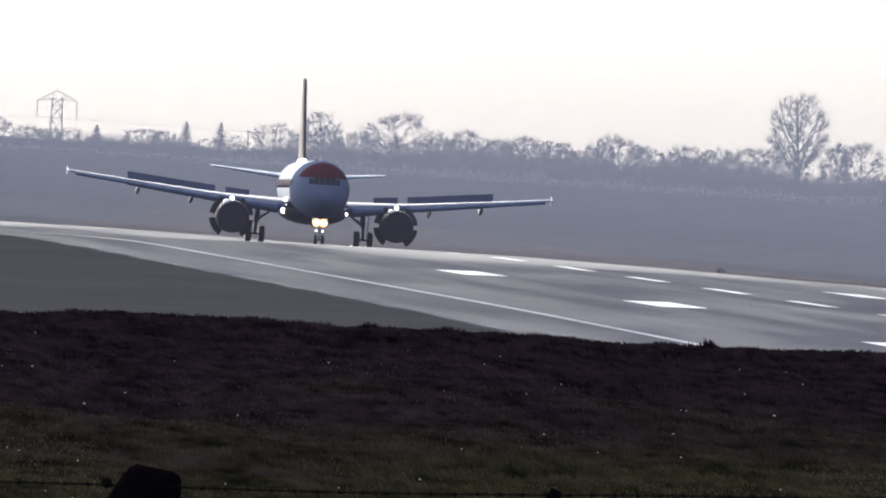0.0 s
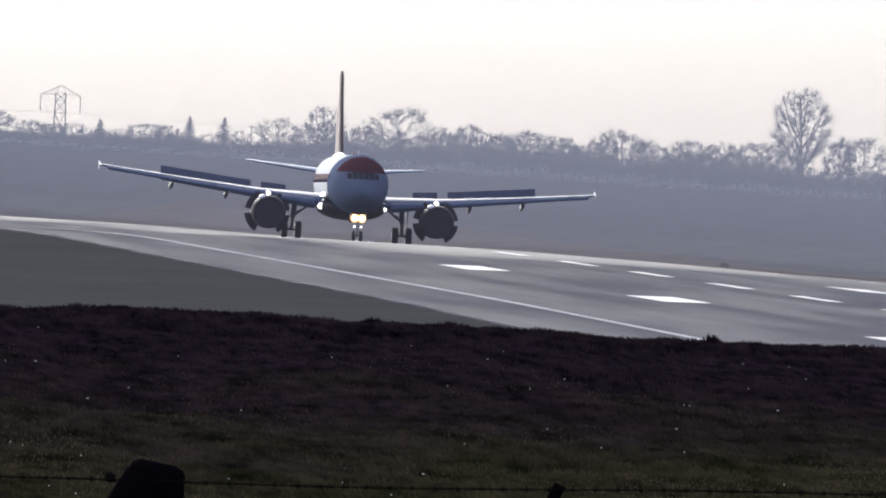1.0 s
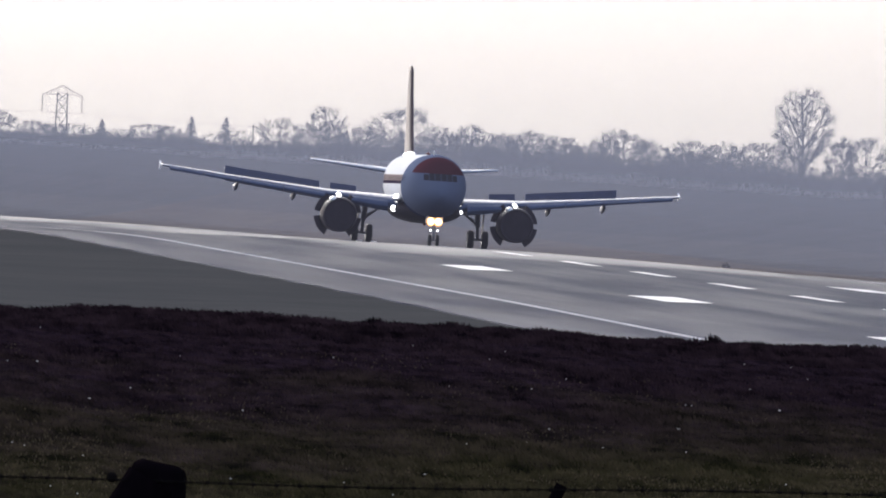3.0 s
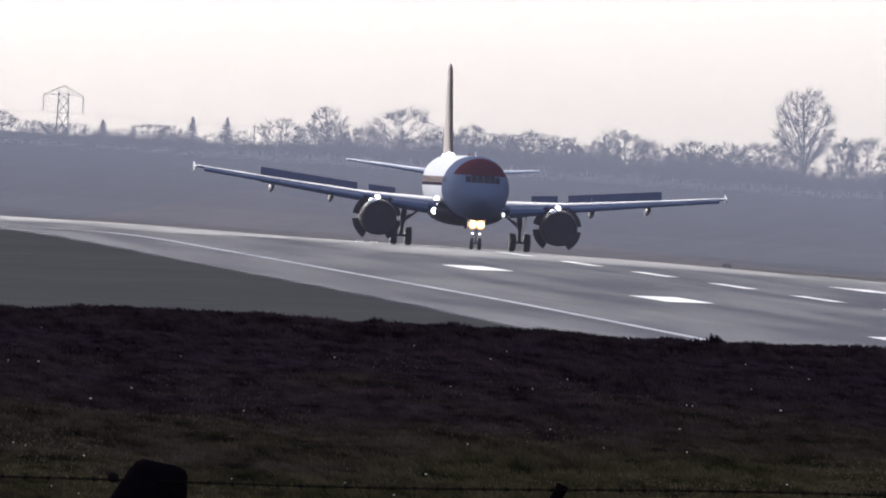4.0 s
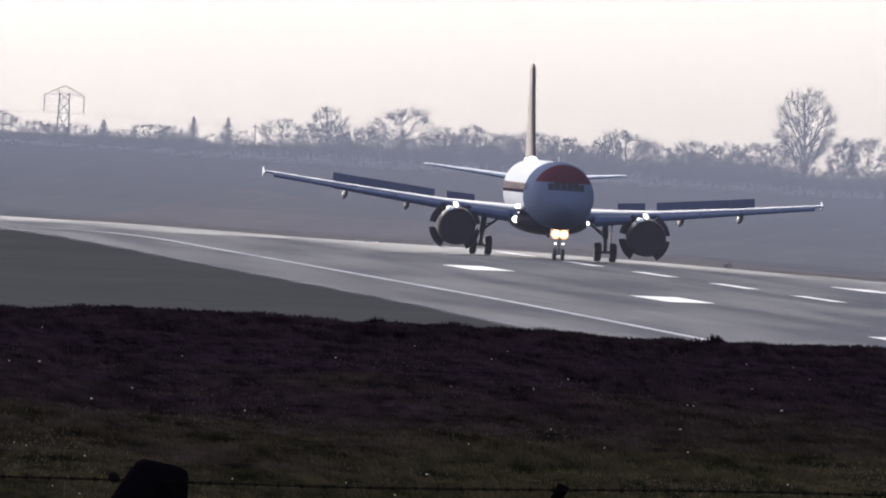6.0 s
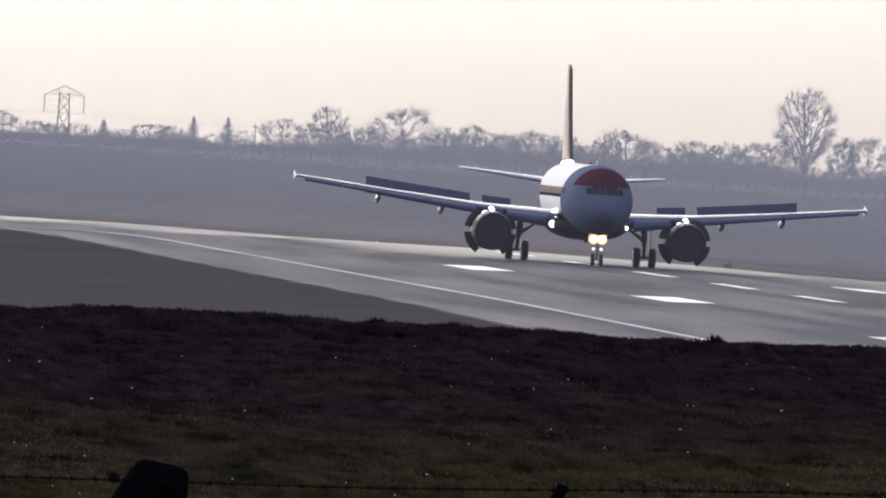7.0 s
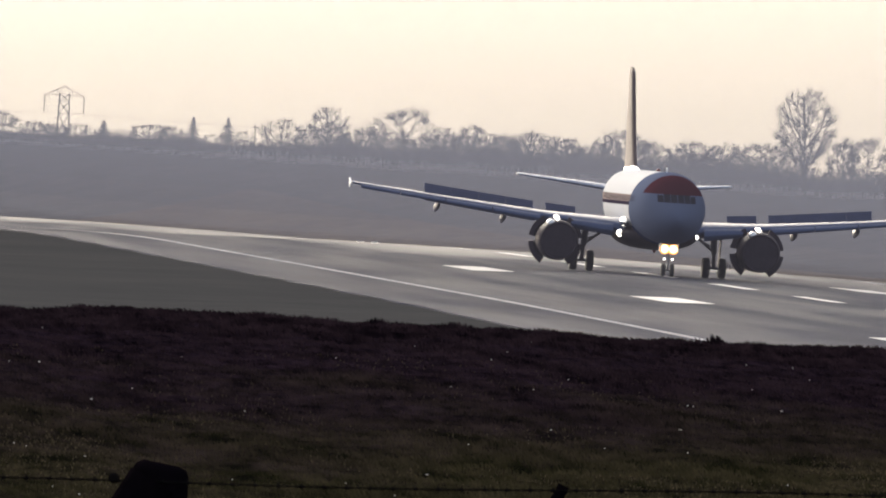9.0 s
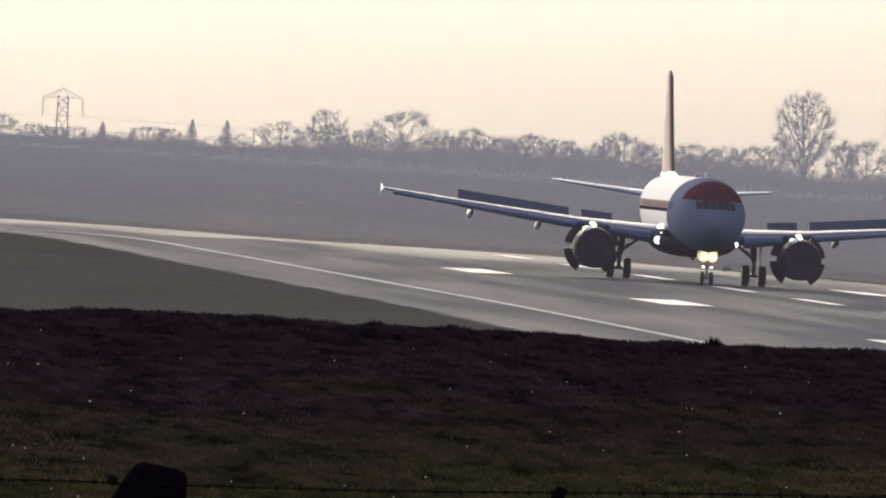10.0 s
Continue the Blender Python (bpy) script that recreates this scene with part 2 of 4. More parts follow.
# Ground: the bank under the camera, the airfield with its gentle crest, and the hill beyond.
KNOT_Y = [-600, 0, 40, 70, 100, 130, 165, 172, 200, 260, 320, 700, 920, 1028, 1100, 1190, 1248, 1310, 1345, 1404, 1452, 1487, 1701, 1857, 2057, 2251, 2600, 5000]
KNOT_Z = [5.9, 5.9, 5.6, 5.4, 5.80, 5.91, 6.045, 5.995, 4.8, 0.2, -1.6, -1.5, -0.70, -0.33, -0.18, 0.02, 0.13, 0.27, 0.24, 0.03, -0.24, -0.5, -1.15, -1.75, -2.7, -3.4, -4.2, -6]
_yy = np.arange(-600, 5000.5, 10.0)
_raw = np.interp(np.arange(-700, 5100.5, 2.0), KNOT_Y, KNOT_Z)
_ker = np.exp(-0.5 * (np.arange(-30, 31) / 9.0) ** 2)
_smooth = np.convolve(_raw, _ker / _ker.sum(), "same")
_zz = np.interp(_yy, np.arange(-700, 5100.5, 2.0), _smooth)
CROWN_X, CROWN_Z = [-4000, LINE - 40, LINE - 22, LINE - 4, LINE + 6, LINE + 14, LINE + 22, LINE + 35, 4000], [-0.5, -0.45, -0.17, 0.03, -0.10, -0.36, -0.68, -1.1, -1.4]


def runway_z(x, y):
    return np.interp(y, _yy, _zz) + np.interp(x, CROWN_X, CROWN_Z)


def ridge_x(y):
    return 189.0 - 0.031 * (y - 2000.0)


def ground_z(x, y):
    """Height of the bare ground."""
    x, y = np.asarray(x, float), np.asarray(y, float)
    field = runway_z(x, y) - 0.05
    u = np.clip((x - (ridge_x(y) - 48)) / 48, 0, 1)
    u = u * u * (3 - 2 * u) * np.clip((y - 1500) / 300, 0, 1)
    beyond = np.maximum(x - ridge_x(y), 0)
    hill = 3.7 - np.minimum(0.12 * np.maximum(beyond - 14, 0), 14)
    field = field * (1 - u) + hill * u
    near = np.interp(y, KNOT_Y, KNOT_Z) + 0.035 * np.sin(x * 0.77 - 6.67) * np.clip((y - 80) / 80, 0, 1)
    near = near + 0.012 * np.sin(x * 2.9 + y * 0.11) * np.sin(y * 0.17 + x * 0.8) + 0.008 * np.sin(x * 5.3 - y * 0.23)
    near = near + np.interp(x * 170 / np.maximum(y, 60), [9, 10.9, 11.9, 12.7, 14.4, 16.2], [-0.03, -0.06, -0.05, -0.02, -0.01, -0.01]) * np.clip((y - 120) / 45, 0, 1)
    # hummocks, larger on the brow
    rough = np.sin(x * 3.7 + 1.3 * np.sin(y * 0.9)) * np.sin(y * 1.9 + 2.1 * np.sin(x * 1.7)) + 0.7 * np.sin(x * 8.3 + y * 0.7) * np.sin(y * 3.1 - x * 2.3) + 0.5 * np.sin(x * 1.13 + y * 0.31)
    near = near + 0.011 * rough * (1 + 1.0 * np.clip((y - 145) / 20, 0, 1)) * np.clip((y - 85) / 20, 0, 1)
    w = np.clip((y - 175) / 60, 0, 1)
    return near * (1 - w) + field * w


def build_ground():
    xs = sorted(set([-4000, -2000, -1000, -500, -200, -100, -50] + list(np.arange(-20, 4, 3)) + list(np.arange(4, 20, 0.12)) + list(np.arange(20, 62, 4))
                    + CROWN_X[1:-1] + list(np.arange(64, 260, 4)) + [300, 350, 400, 500, 700, 1000, 2000, 4000]))
    ys = sorted(set([-600, -300, -100, -40, 0] + list(np.arange(10, 90, 5)) + list(np.arange(90, 178, 0.5)) + list(np.arange(180, 2600, 10)) + list(np.arange(2600, 3400, 20)) + [3600, 4000, 4500, 5000]))
    gx, gy = np.meshgrid(xs, ys)
    gz = ground_z(gx, gy)
    nx = len(xs)
    verts = np.stack([gx, gy, gz], -1).reshape(-1, 3).tolist()
    faces = [(i * nx + j, i * nx + j + 1, (i + 1) * nx + j + 1, (i + 1) * nx + j) for i in range(len(ys) - 1) for j in range(nx - 1)]
    me = bpy.data.meshes.new("ground")
    me.from_pydata(verts, [], faces)
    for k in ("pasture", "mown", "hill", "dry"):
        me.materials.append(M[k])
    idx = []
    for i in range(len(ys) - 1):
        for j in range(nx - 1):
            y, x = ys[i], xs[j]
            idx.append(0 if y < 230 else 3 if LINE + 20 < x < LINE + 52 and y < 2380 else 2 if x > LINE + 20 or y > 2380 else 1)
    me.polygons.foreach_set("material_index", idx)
    me.shade_smooth()
    tagged(new("ground", me), "dark rough grassy bank, mown airfield and hazy hill", "ground", "", "structure")


def strip(x0, x1, y0, y1, up, thick=0.0):
    """A strip that lies on the runway's surface."""
    xs = [x0] + [x for x in CROWN_X if x0 < x < x1] + [x1]
    ys = [y0] + [y for y in _yy if y0 < y < y1] + [y1]
    g = Geo()
    n = len(xs)
    if thick:
        # the turf creeps unevenly over the near edge
        top = [(x + (0.14 * math.sin(y * 0.19) + 0.10 * math.sin(y * 0.47 + 1) if x == x0 else 0), y, float(runway_z(x, y)) + up) for y in ys for x in xs]
    else:
        top = [(x, y, float(runway_z(x, y)) + up) for y in ys for x in xs]
    g.add(top, [(i * n + j, i * n + j + 1, (i + 1) * n + j + 1, (i + 1) * n + j) for i in range(len(ys) - 1) for j in range(n - 1)])
    if thick:
        for j in (0, n - 1):
            side = [top[i * n + j] for i in range(len(ys))]
            g.loft([side, [(x, y, z - thick) for x, y, z in side]], closed=False, caps=False)
    return g


def build_runway():
    rw = tagged(new("runway", strip(LINE - 28.4, LINE + 26, 330, 2420, 0.0, 0.3).mesh("runway", M["asphalt"])), "grey asphalt runway with a low sun's sheen", "runway", "", "structure")
    for x in (LINE - 22, LINE + 22):
        part("edge_line", strip(x - 0.26, x + 0.26, 400, 2400, 0.02), M["worn"], rw, "worn white edge line", False)
    for k in range(-9, 5):
        y = 1139 + 51 * k
        part("centreline_dash", strip(LINE - 0.42, LINE + 0.42, y + 3.2, y + 26.5, 0.02), M["marking"], rw, "white centreline dash", False)
    for k in range(-3, 1):
        y = 1181 + 128.5 * k
        for s in (-1, 1):
            x = LINE + s * 11
            part("touchdown_bar", strip(x - 1.2, x + 1.2, y, y + 23, 0.02), M["marking"], rw, "white touchdown zone bar", False)


build_ground()
build_runway()


def mist_matter(name, colour, dense):
    """Surface of a haze sheet: most light goes through, a little is scattered both ways."""
    m = bpy.data.materials.new(name)
    m.use_nodes = True
    n, l = m.node_tree.nodes, m.node_tree.links
    n.remove(n["Principled BSDF"])
    clear, fore, rear, both, mix = (n.new("ShaderNode" + k) for k in ("BsdfTransparent", "BsdfTranslucent", "BsdfDiffuse", "MixShader", "MixShader"))
    fore.inputs[0].default_value = rear.inputs[0].default_value = (*colour, 1)
    both.inputs[0].default_value, mix.inputs[0].default_value = 0.35, dense
    l.new(fore.outputs[0], both.inputs[1])
    l.new(rear.outputs[0], both.inputs[2])
    l.new(clear.outputs[0], mix.inputs[1])
    l.new(both.outputs[0], mix.inputs[2])
    l.new(mix.outputs[0], n["Material Output"].inputs[0])
    return m


def build_mist():
    """Upright see-through sheets over the hill's foot, along the ridge, that stand in for the haze of distance."""
    m = mist_matter("haze_sheet", (0.79, 0.805, 0.93), 0.111)
    for off in (-54.0, -46.0, -38.0, -30.0, -22.0, -14.0, -5.0):
        ys = np.arange(1300, 4200, 50.0)
        low = [(ridge_x(y) + off, y, float(ground_z(ridge_x(y) + off, y)) - 0.3) for y in ys]
        g = Geo().loft([low, [(x, y, 70.0) for x, y, z in low]], closed=False, caps=False)
        tagged(new("mist", g.mesh("mist", m)), "pale see-through sheet of distance haze over the hill", "mist", "", "stuff")
    # two bluish sheets added across the view to lift the darks like hazy air
    air = mist_matter("hazy_air", (0.66, 0.69, 0.95), 0.009)
    for y in (300.0, 420.0):
        g = Geo().loft([[(x, y, float(ground_z(x, y)) - 0.3) for x in np.arange(-300, 401, 50.0)], [(x, y, 60.0) for x in np.arange(-300, 401, 50.0)]], closed=False, caps=False)
        tagged(new("haze", g.mesh("haze", air)), "faint bluish see-through haze sheet across the airfield", "haze", "", "stuff")


build_mist()


# The airliner. Its origin lies on the ground between the main wheels; it faces -y, and st is metres behind the nose.
def Y(st):
    return st - 17.7


def foil(x, st0, chord, z, thick, twist=0.0, n=14):
    """A wing section at x, from the leading edge back."""
    pts = []
    for k in range(2 * n):
        a = 2 * math.pi * k / (2 * n)
        u = 0.5 * (1 - math.cos(a))
        t = thick * chord * (2.97 * math.sqrt(max(u, 0)) - 1.26 * u - 3.52 * u * u + 2.84 * u ** 3 - 1.02 * u ** 4) * 0.5
        zz = (t if a < math.pi else -t * 0.85) + 0.02 * chord * math.sin(math.pi * u)
        pts.append((x, Y(st0 + u * chord), z + zz - twist * u * chord))
    return pts


def wing_at(ax):
    """Leading edge, chord, height and thickness ratio at ax metres from the middle."""
    k = [0.0, 1.9, 6.4, 12.0, 17.0]
    le = np.interp(ax, k, [10.9, 11.8, 14.1, 16.95, 19.5])
    te = np.interp(ax, k, [19.0, 18.9, 18.75, 20.0, 21.05])
    z = np.interp(ax, k, [2.45, 2.55, 2.97, 3.58, 4.16])
    return le, te - le, z, np.interp(ax, k, [0.15, 0.15, 0.118, 0.11, 0.105])


def build_wing(plane, s):
    g = Geo()
    g.loft([foil(s * ax, *wing_at(ax)[:3], wing_at(ax)[3], 0.03) for ax in (0.9, 1.9, 3.2, 4.8, 6.4, 8.2, 10, 12, 14, 15.6, 16.6, 17.0)])
    w = part("wing", g, M["wing"], plane, "blue-grey swept wing")
    # slats: curved lips drooped before the leading edge
    for a0, a1 in ((2.6, 4.9), (6.6, 9.2), (9.25, 11.8), (11.85, 14.3), (14.35, 16.5)):
        g = Geo()
        rings = []
        for k in range(5):
            ax = a0 + (a1 - a0) * k / 4
            le, ch, z, th = wing_at(ax)
            h = th * ch * 0.55
            prof = [(0.30, 0.55), (0.10, 0.42), (-0.10, 0.10), (-0.16, -0.25), (-0.06, -0.62), (0.08, -0.80), (0.02, -0.4), (0.04, 0.0), (0.16, 0.3)]
            rings.append([(s * ax, Y(le - 0.18 + 0.6 * p * max(ch, 2.2) / 3.2), z - 0.10 + q * max(h, 0.17)) for p, q in prof])
        g.loft(rings)
        part("slat", g, M["wing"], w, "drooped pale leading-edge slat")
    # flaps behind and below
    for a0, a1 in ((2.2, 6.2), (6.5, 12.8)):
        g = Geo()
        rings = []
        for k in range(4):
            ax = a0 + (a1 - a0) * k / 3
            le, ch, z, th = wing_at(ax)
            rings.append(foil(s * ax, le + ch - 0.5, 0.24 * ch, z - 0.12, 0.12, 0.22, 6))
        g.loft(rings)
        part("flap", g, M["wing"], w, "lowered trailing-edge flap")
    # spoilers, raised
    for a0, a1 in ((4.35, 6.05), (6.75, 8.27), (8.28, 9.80), (9.81, 11.34), (11.35, 12.85)):
        g = Geo()
        rings = []
        for ax in (a0, a1):
            le, ch, z, th = wing_at(ax)
            y0, z0 = Y(le + ch * 0.68), z + th * ch * 0.22
            c = 0.86
            dy, dz = c * math.cos(radians(48)), c * math.sin(radians(48))
            rings.append([(s * ax, y0, z0), (s * ax, y0 + dy, z0 + dz), (s * ax, y0 + dy + 0.04, z0 + dz - 0.03), (s * ax, y0 + 0.12, z0 - 0.04)])
        g.loft(rings)
        part("spoiler", g, M["spoiler"], w, "raised dark spoiler panel", False)
    for ax in (8.35, 12.05):
        le, ch, z, th = wing_at(ax)
        prof = [(0, 0.02), (0.25, 0.16), (0.8, 0.24), (1.7, 0.27), (2.6, 0.24), (3.5, 0.05)]
        g = Geo().loft([[(s * ax + math.cos(2 * math.pi * k / 14) * r * 0.5, Y(le + ch * 0.45 + u), z - 0.34 - 0.09 * u + math.sin(2 * math.pi * k / 14) * r) for k in range(14)] for u, r in prof])
        part("flap_fairing", g, M["spoiler"], w, "canoe-shaped flap track fairing")
    # wingtip fence
    le, ch, z, th = wing_at(17.0)
    out = [(le + 0.1, 0.0), (le + 0.9, 0.16), (le + 1.7, 0.28), (le + 1.6, 0.0), (le + 1.65, -0.30), (le + 0.9, -0.18)]
    g = Geo().loft([[(s * (17.0 + o), Y(a), z + b) for a, b in out] for o in (0, 0.05)])
    part("wingtip_fence", g, M["tail"], w, "small pale wingtip fence", False)
    part("tip_light", Geo().lathe([(-0.03, 0.01), (0, 0.025), (0.05, 0.01)], 8, "y", (s * 17.0, Y(le + 0.1), z)), M["lamp"], w)
    # landing light in the wing root
    big = 1.25 if s < 0 else 0.7
    g = Geo().lathe([(-0.02, 0.02), (-0.01, 0.15 * big), (0.02, 0.17 * big), (0.1, 0.12 * big)], 16, "y", (s * 2.18, Y(12.0), 2.28))
    part("landing_light", g, M["lamp"], w, "lit round landing light")
    # bare metal body added at the wing root so the sun glints there
    part("root_glint_fillet", Geo().lathe([(0, 0.02), (0.25, 0.16), (0.7, 0.26), (1.5, 0.30), (2.6, 0.2), (3.2, 0.03)], 18, "y", (s * 2.0, Y(10.3), 2.92)), M["bare"], w, "polished wing-root fillet added for a glint")
    part("light_housing", Geo().lathe([(0.0, 0.19), (0.12, 0.2), (0.5, 0.1)], 16, "y", (s * 2.18, Y(12.03), 2.28)), M["steel"], w)


def build_tail(plane, s):
    rows = [(0.4, 31.2, 4.3, 4.62), (1.2, 31.6, 3.9, 4.68), (3.5, 33.2, 2.7, 4.92), (6.0, 35.0, 1.45, 5.18), (6.22, 35.3, 1.0, 5.20)]
    g = Geo().loft([foil(s * x, st, ch, z, 0.10, 0, 9) for x, st, ch, z in rows])
    part("tailplane", g, M["tail"], plane, "blue-grey swept tailplane")


def build_engine(plane, s):
    c = (s * 5.75, 0, 1.62)
    outer = [(10.55, 0.98), (10.62, 1.06), (10.9, 1.14), (11.6, 1.19), (12.6, 1.19), (13.3, 1.14), (14.6, 0.96), (15.2, 0.84), (15.2, 0.78), (13.8, 0.84), (12.2, 0.90), (11.2, 0.86), (10.75, 0.88), (10.55, 0.98)]
    g = Geo()
    n = 40
    rings = []
    for st, r in outer:
        rings.append([(c[0] + math.cos(2 * math.pi * k / n) * r, Y(st), c[2] + math.sin(2 * math.pi * k / n) * r * (0.93 if math.sin(2 * math.pi * k / n) < 0 else 1)) for k in range(n)])
    g.loft(rings, caps=False)
    e = part("engine", g, M["navy"], plane, "dark turbofan nacelle with open reverser doors")
    part("intake_lip", Geo().lathe([(10.56, 0.965), (10.52, 0.99), (10.50, 1.02), (10.53, 1.055), (10.63, 1.085)], n, "y", (c[0], -17.7, c[2])), M["navy"], e, "rounded intake lip")
    part("fan_disc", Geo().lathe([(11.5, 0.05), (11.5, 0.87), (11.6, 0.87)], n, "y", (c[0], -17.7, c[2])), M["dark"], e)
    blades = Geo()
    for k in range(24):
        a = 2 * math.pi * k / 24
        rad, tan = Vector((math.cos(a), 0, math.sin(a))), Vector((-math.sin(a), 0, math.cos(a)))
        o = Vector((c[0], Y(11.4), c[2]))
        blades.add([o + rad * 0.25 - tan * 0.03, o + rad * 0.86 - tan * 0.08 + Vector((0, 0.05, 0)), o + rad * 0.86 + tan * 0.08 - Vector((0, 0.06, 0)), o + rad * 0.25 + tan * 0.03],
                   [(0, 1, 2, 3)])
    part("fan_blades", blades, M["fan"], e, "", False)
    part("spinner", Geo().lathe([(10.95, 0.01), (11.1, 0.12), (11.4, 0.28), (11.5, 0.3)], 20, "y", (c[0], -17.7, c[2])), M["dark"], e)
    part("exhaust_cone", Geo().lathe([(14.9, 0.5), (15.8, 0.42), (16.6, 0.1)], 20, "y", (c[0], -17.7, c[2])), M["steel"], e)
    # pivoting reverser doors, open on the diagonals
    for mid in (35, 145, 212, 328):
        rings = []
        for st, r in ((13.05, 1.50), (13.3, 1.42), (13.9, 1.20), (14.4, 0.98)):
            ring = []
            for d in (1, 0):
                for k in range(7):
                    a = radians(mid + (-27 + 9 * (k if d else 6 - k)))
                    rr = r + (0.05 if d else -0.24)
                    ring.append((c[0] + math.cos(a) * rr, Y(st), c[2] + math.sin(a) * rr))
            rings.append(ring)
        part("reverser_door", Geo().loft(rings), M["navy"], e, "open thrust reverser door")
    g = Geo()
    rings = []
    for st, zt, zb, wd in ((11.2, 2.74, 2.66, 0.03), (11.45, 2.84, 2.6, 0.10), (11.9, 2.95, 2.55, 0.16), (12.6, 3.05, 2.5, 0.19), (13.6, 3.08, 2.45, 0.20), (15.2, 3.0, 2.3, 0.22), (17.0, 2.8, 2.45, 0.06)):
        m, hh = (zt + zb) / 2, (zt - zb) / 2
        rings.append([(c[0] + math.cos(2 * math.pi * k / 18) * wd, Y(st), m + math.sin(2 * math.pi * k / 18) * hh) for k in range(18)])
    g.loft(rings)
    part("pylon", g, M["bare"], e, "bare metal engine pylon")
    # polished bump added only to catch a sun glint at the nacelle's top
    part("glint_bump", Geo().lathe([(10.7, 0.02), (10.76, 0.18), (10.9, 0.25), (11.2, 0.25), (11.6, 0.12), (11.8, 0.01)], 18, "y", (c[0] - 0.47, -17.7, c[2] + 0.97)), M["burnished"], e, "polished bump added on the nacelle for a glint")


def wheel(g_at, r, w, parent):
    x, y, z = g_at
    t = Geo().lathe([(-w / 2, r * 0.62), (-w / 2, r * 0.86), (-w * 0.36, r * 0.97), (-w * 0.15, r), (w * 0.15, r), (w * 0.36, r * 0.97), (w / 2, r * 0.86), (w / 2, r * 0.62)], 28, "x", g_at)
    ob = part("wheel", t, M["tyre"], parent, "black rubber tyre")
    part("rim", Geo().lathe([(-w * 0.42, 0.05), (-w * 0.40, r * 0.3), (-w * 0.48, r * 0.6), (w * 0.48, r * 0.6), (w * 0.40, r * 0.3), (w * 0.42, 0.05)], 20, "x", g_at), M["steel"], ob)


def build_gear(plane, s):
    x = s * 3.795
    g = Geo().tube((x, 0, 0.58), (x - s * 0.06, -0.15, 1.55), 0.11, 0.11, 12).tube((x - s * 0.05, -0.14, 1.4), (x - s * 0.15, -0.3, 2.75), 0.17, 0.19, 12)
    g.tube((x - 0.62, 0, 0.58), (x + 0.62, 0, 0.58), 0.09, 0.09, 10)
    leg = part("main_gear", g, M["steel"], plane, "grey main landing gear leg")
    part("side_brace", Geo().tube((x - s * 0.08, -0.1, 1.5), (x - s * 1.35, -0.05, 2.5), 0.075, 0.075, 8).tube((x - s * 0.1, -0.1, 1.75), (x - s * 0.7, -0.02, 2.02), 0.04, 0.04, 6), M["steel"], leg)
    part("torque_link", Geo().tube((x, 0.15, 0.75), (x, 0.42, 1.15), 0.05, 0.05, 6).tube((x, 0.42, 1.15), (x, 0.12, 1.5), 0.05, 0.05, 6), M["steel"], leg)
    door = Geo().loft([[(x + s * 0.26, -0.55, 1.05), (x + s * 0.26, 0.45, 1.05), (x + s * 0.30, 0.5, 2.6), (x + s * 0.30, -0.6, 2.6)], [(x + s * 0.30, -0.55, 1.05), (x + s * 0.30, 0.45, 1.05), (x + s * 0.34, 0.5, 2.6), (x + s * 0.34, -0.6, 2.6)]])
    part("gear_door", door, M["navy"], leg, "", False)
    for d in (-0.465, 0.465):
        wheel((x + d, 0, 0.585), 0.585, 0.42, leg)


def build_nose_gear(plane):
    y = Y(5.06)
    g = Geo().tube((0, y, 0.38), (0, y + 0.05, 1.1), 0.07, 0.07, 10).tube((0, y + 0.04, 0.95), (0, y + 0.2, 2.1), 0.11, 0.12, 12).tube((-0.34, y, 0.38), (0.34, y, 0.38), 0.05, 0.05, 8)
    g.tube((0, y + 0.1, 1.2), (0, y + 1.0, 1.95), 0.05, 0.05, 8).tube((-0.4, y + 0.02, 1.55), (0.4, y + 0.02, 1.55), 0.035, 0.035, 6)
    leg = part("nose_gear", g, M["steel"], plane, "grey nose landing gear leg")
    for d in (-0.25, 0.25):
        wheel((d, y, 0.38), 0.38, 0.22, leg)
        part("taxi_light", Geo().lathe([(-0.06, 0.02), (-0.05, 0.22), (0.02, 0.23), (0.12, 0.1)], 18, "y", (d * 0.98, y - 0.12, 1.58)), M["taxi"], leg, "lit yellowish taxi light")
        # an added emissive ring stands in for the orange fringe of the lamp's glow
        part("glow_ring", Geo().lathe([(-0.04, 0.225), (-0.045, 0.29), (-0.03, 0.30), (0.02, 0.24)], 18, "y", (d * 0.98, y - 0.12, 1.58)), M["amber"], leg, "glowing amber ring for the taxi light's glow fringe")
        part("turnoff_light", Geo().lathe([(-0.05, 0.02), (-0.04, 0.06), (0.04, 0.06)], 12, "y", (d * 0.9, y - 0.1, 1.0)), M["lamp"], leg, "small lit turn-off light")
        part("gear_door", Geo().box((d * 1.9 - 0.02, y - 0.6, 1.45), (d * 1.9 + 0.02, y + 0.9, 1.95)), M["white"], leg, "", False)


def hull(st):
    """Half width, top and bottom of the fuselage at st."""
    k = [0, 0.12, 0.4, 0.9, 1.6, 2.4, 3.3, 4.3, 5.6, 7.2, 23.5, 27, 30, 33, 36, 37.5]
    return (np.interp(st, k, [0.02, 0.28, 0.58, 0.92, 1.24, 1.50, 1.71, 1.86, 1.95, 1.975, 1.975, 1.93, 1.70, 1.25, 0.65, 0.22]),
            np.interp(st, k, [3.25, 3.52, 3.78, 4.08, 4.43, 4.95, 5.42, 5.70, 5.85, 5.89, 5.89, 5.89, 5.87, 5.80, 5.58, 5.30]),
            np.interp(st, k, [3.21, 2.97, 2.72, 2.45, 2.21, 2.04, 1.92, 1.84, 1.78, 1.75, 1.75, 1.98, 2.70, 3.55, 4.40, 4.80]))


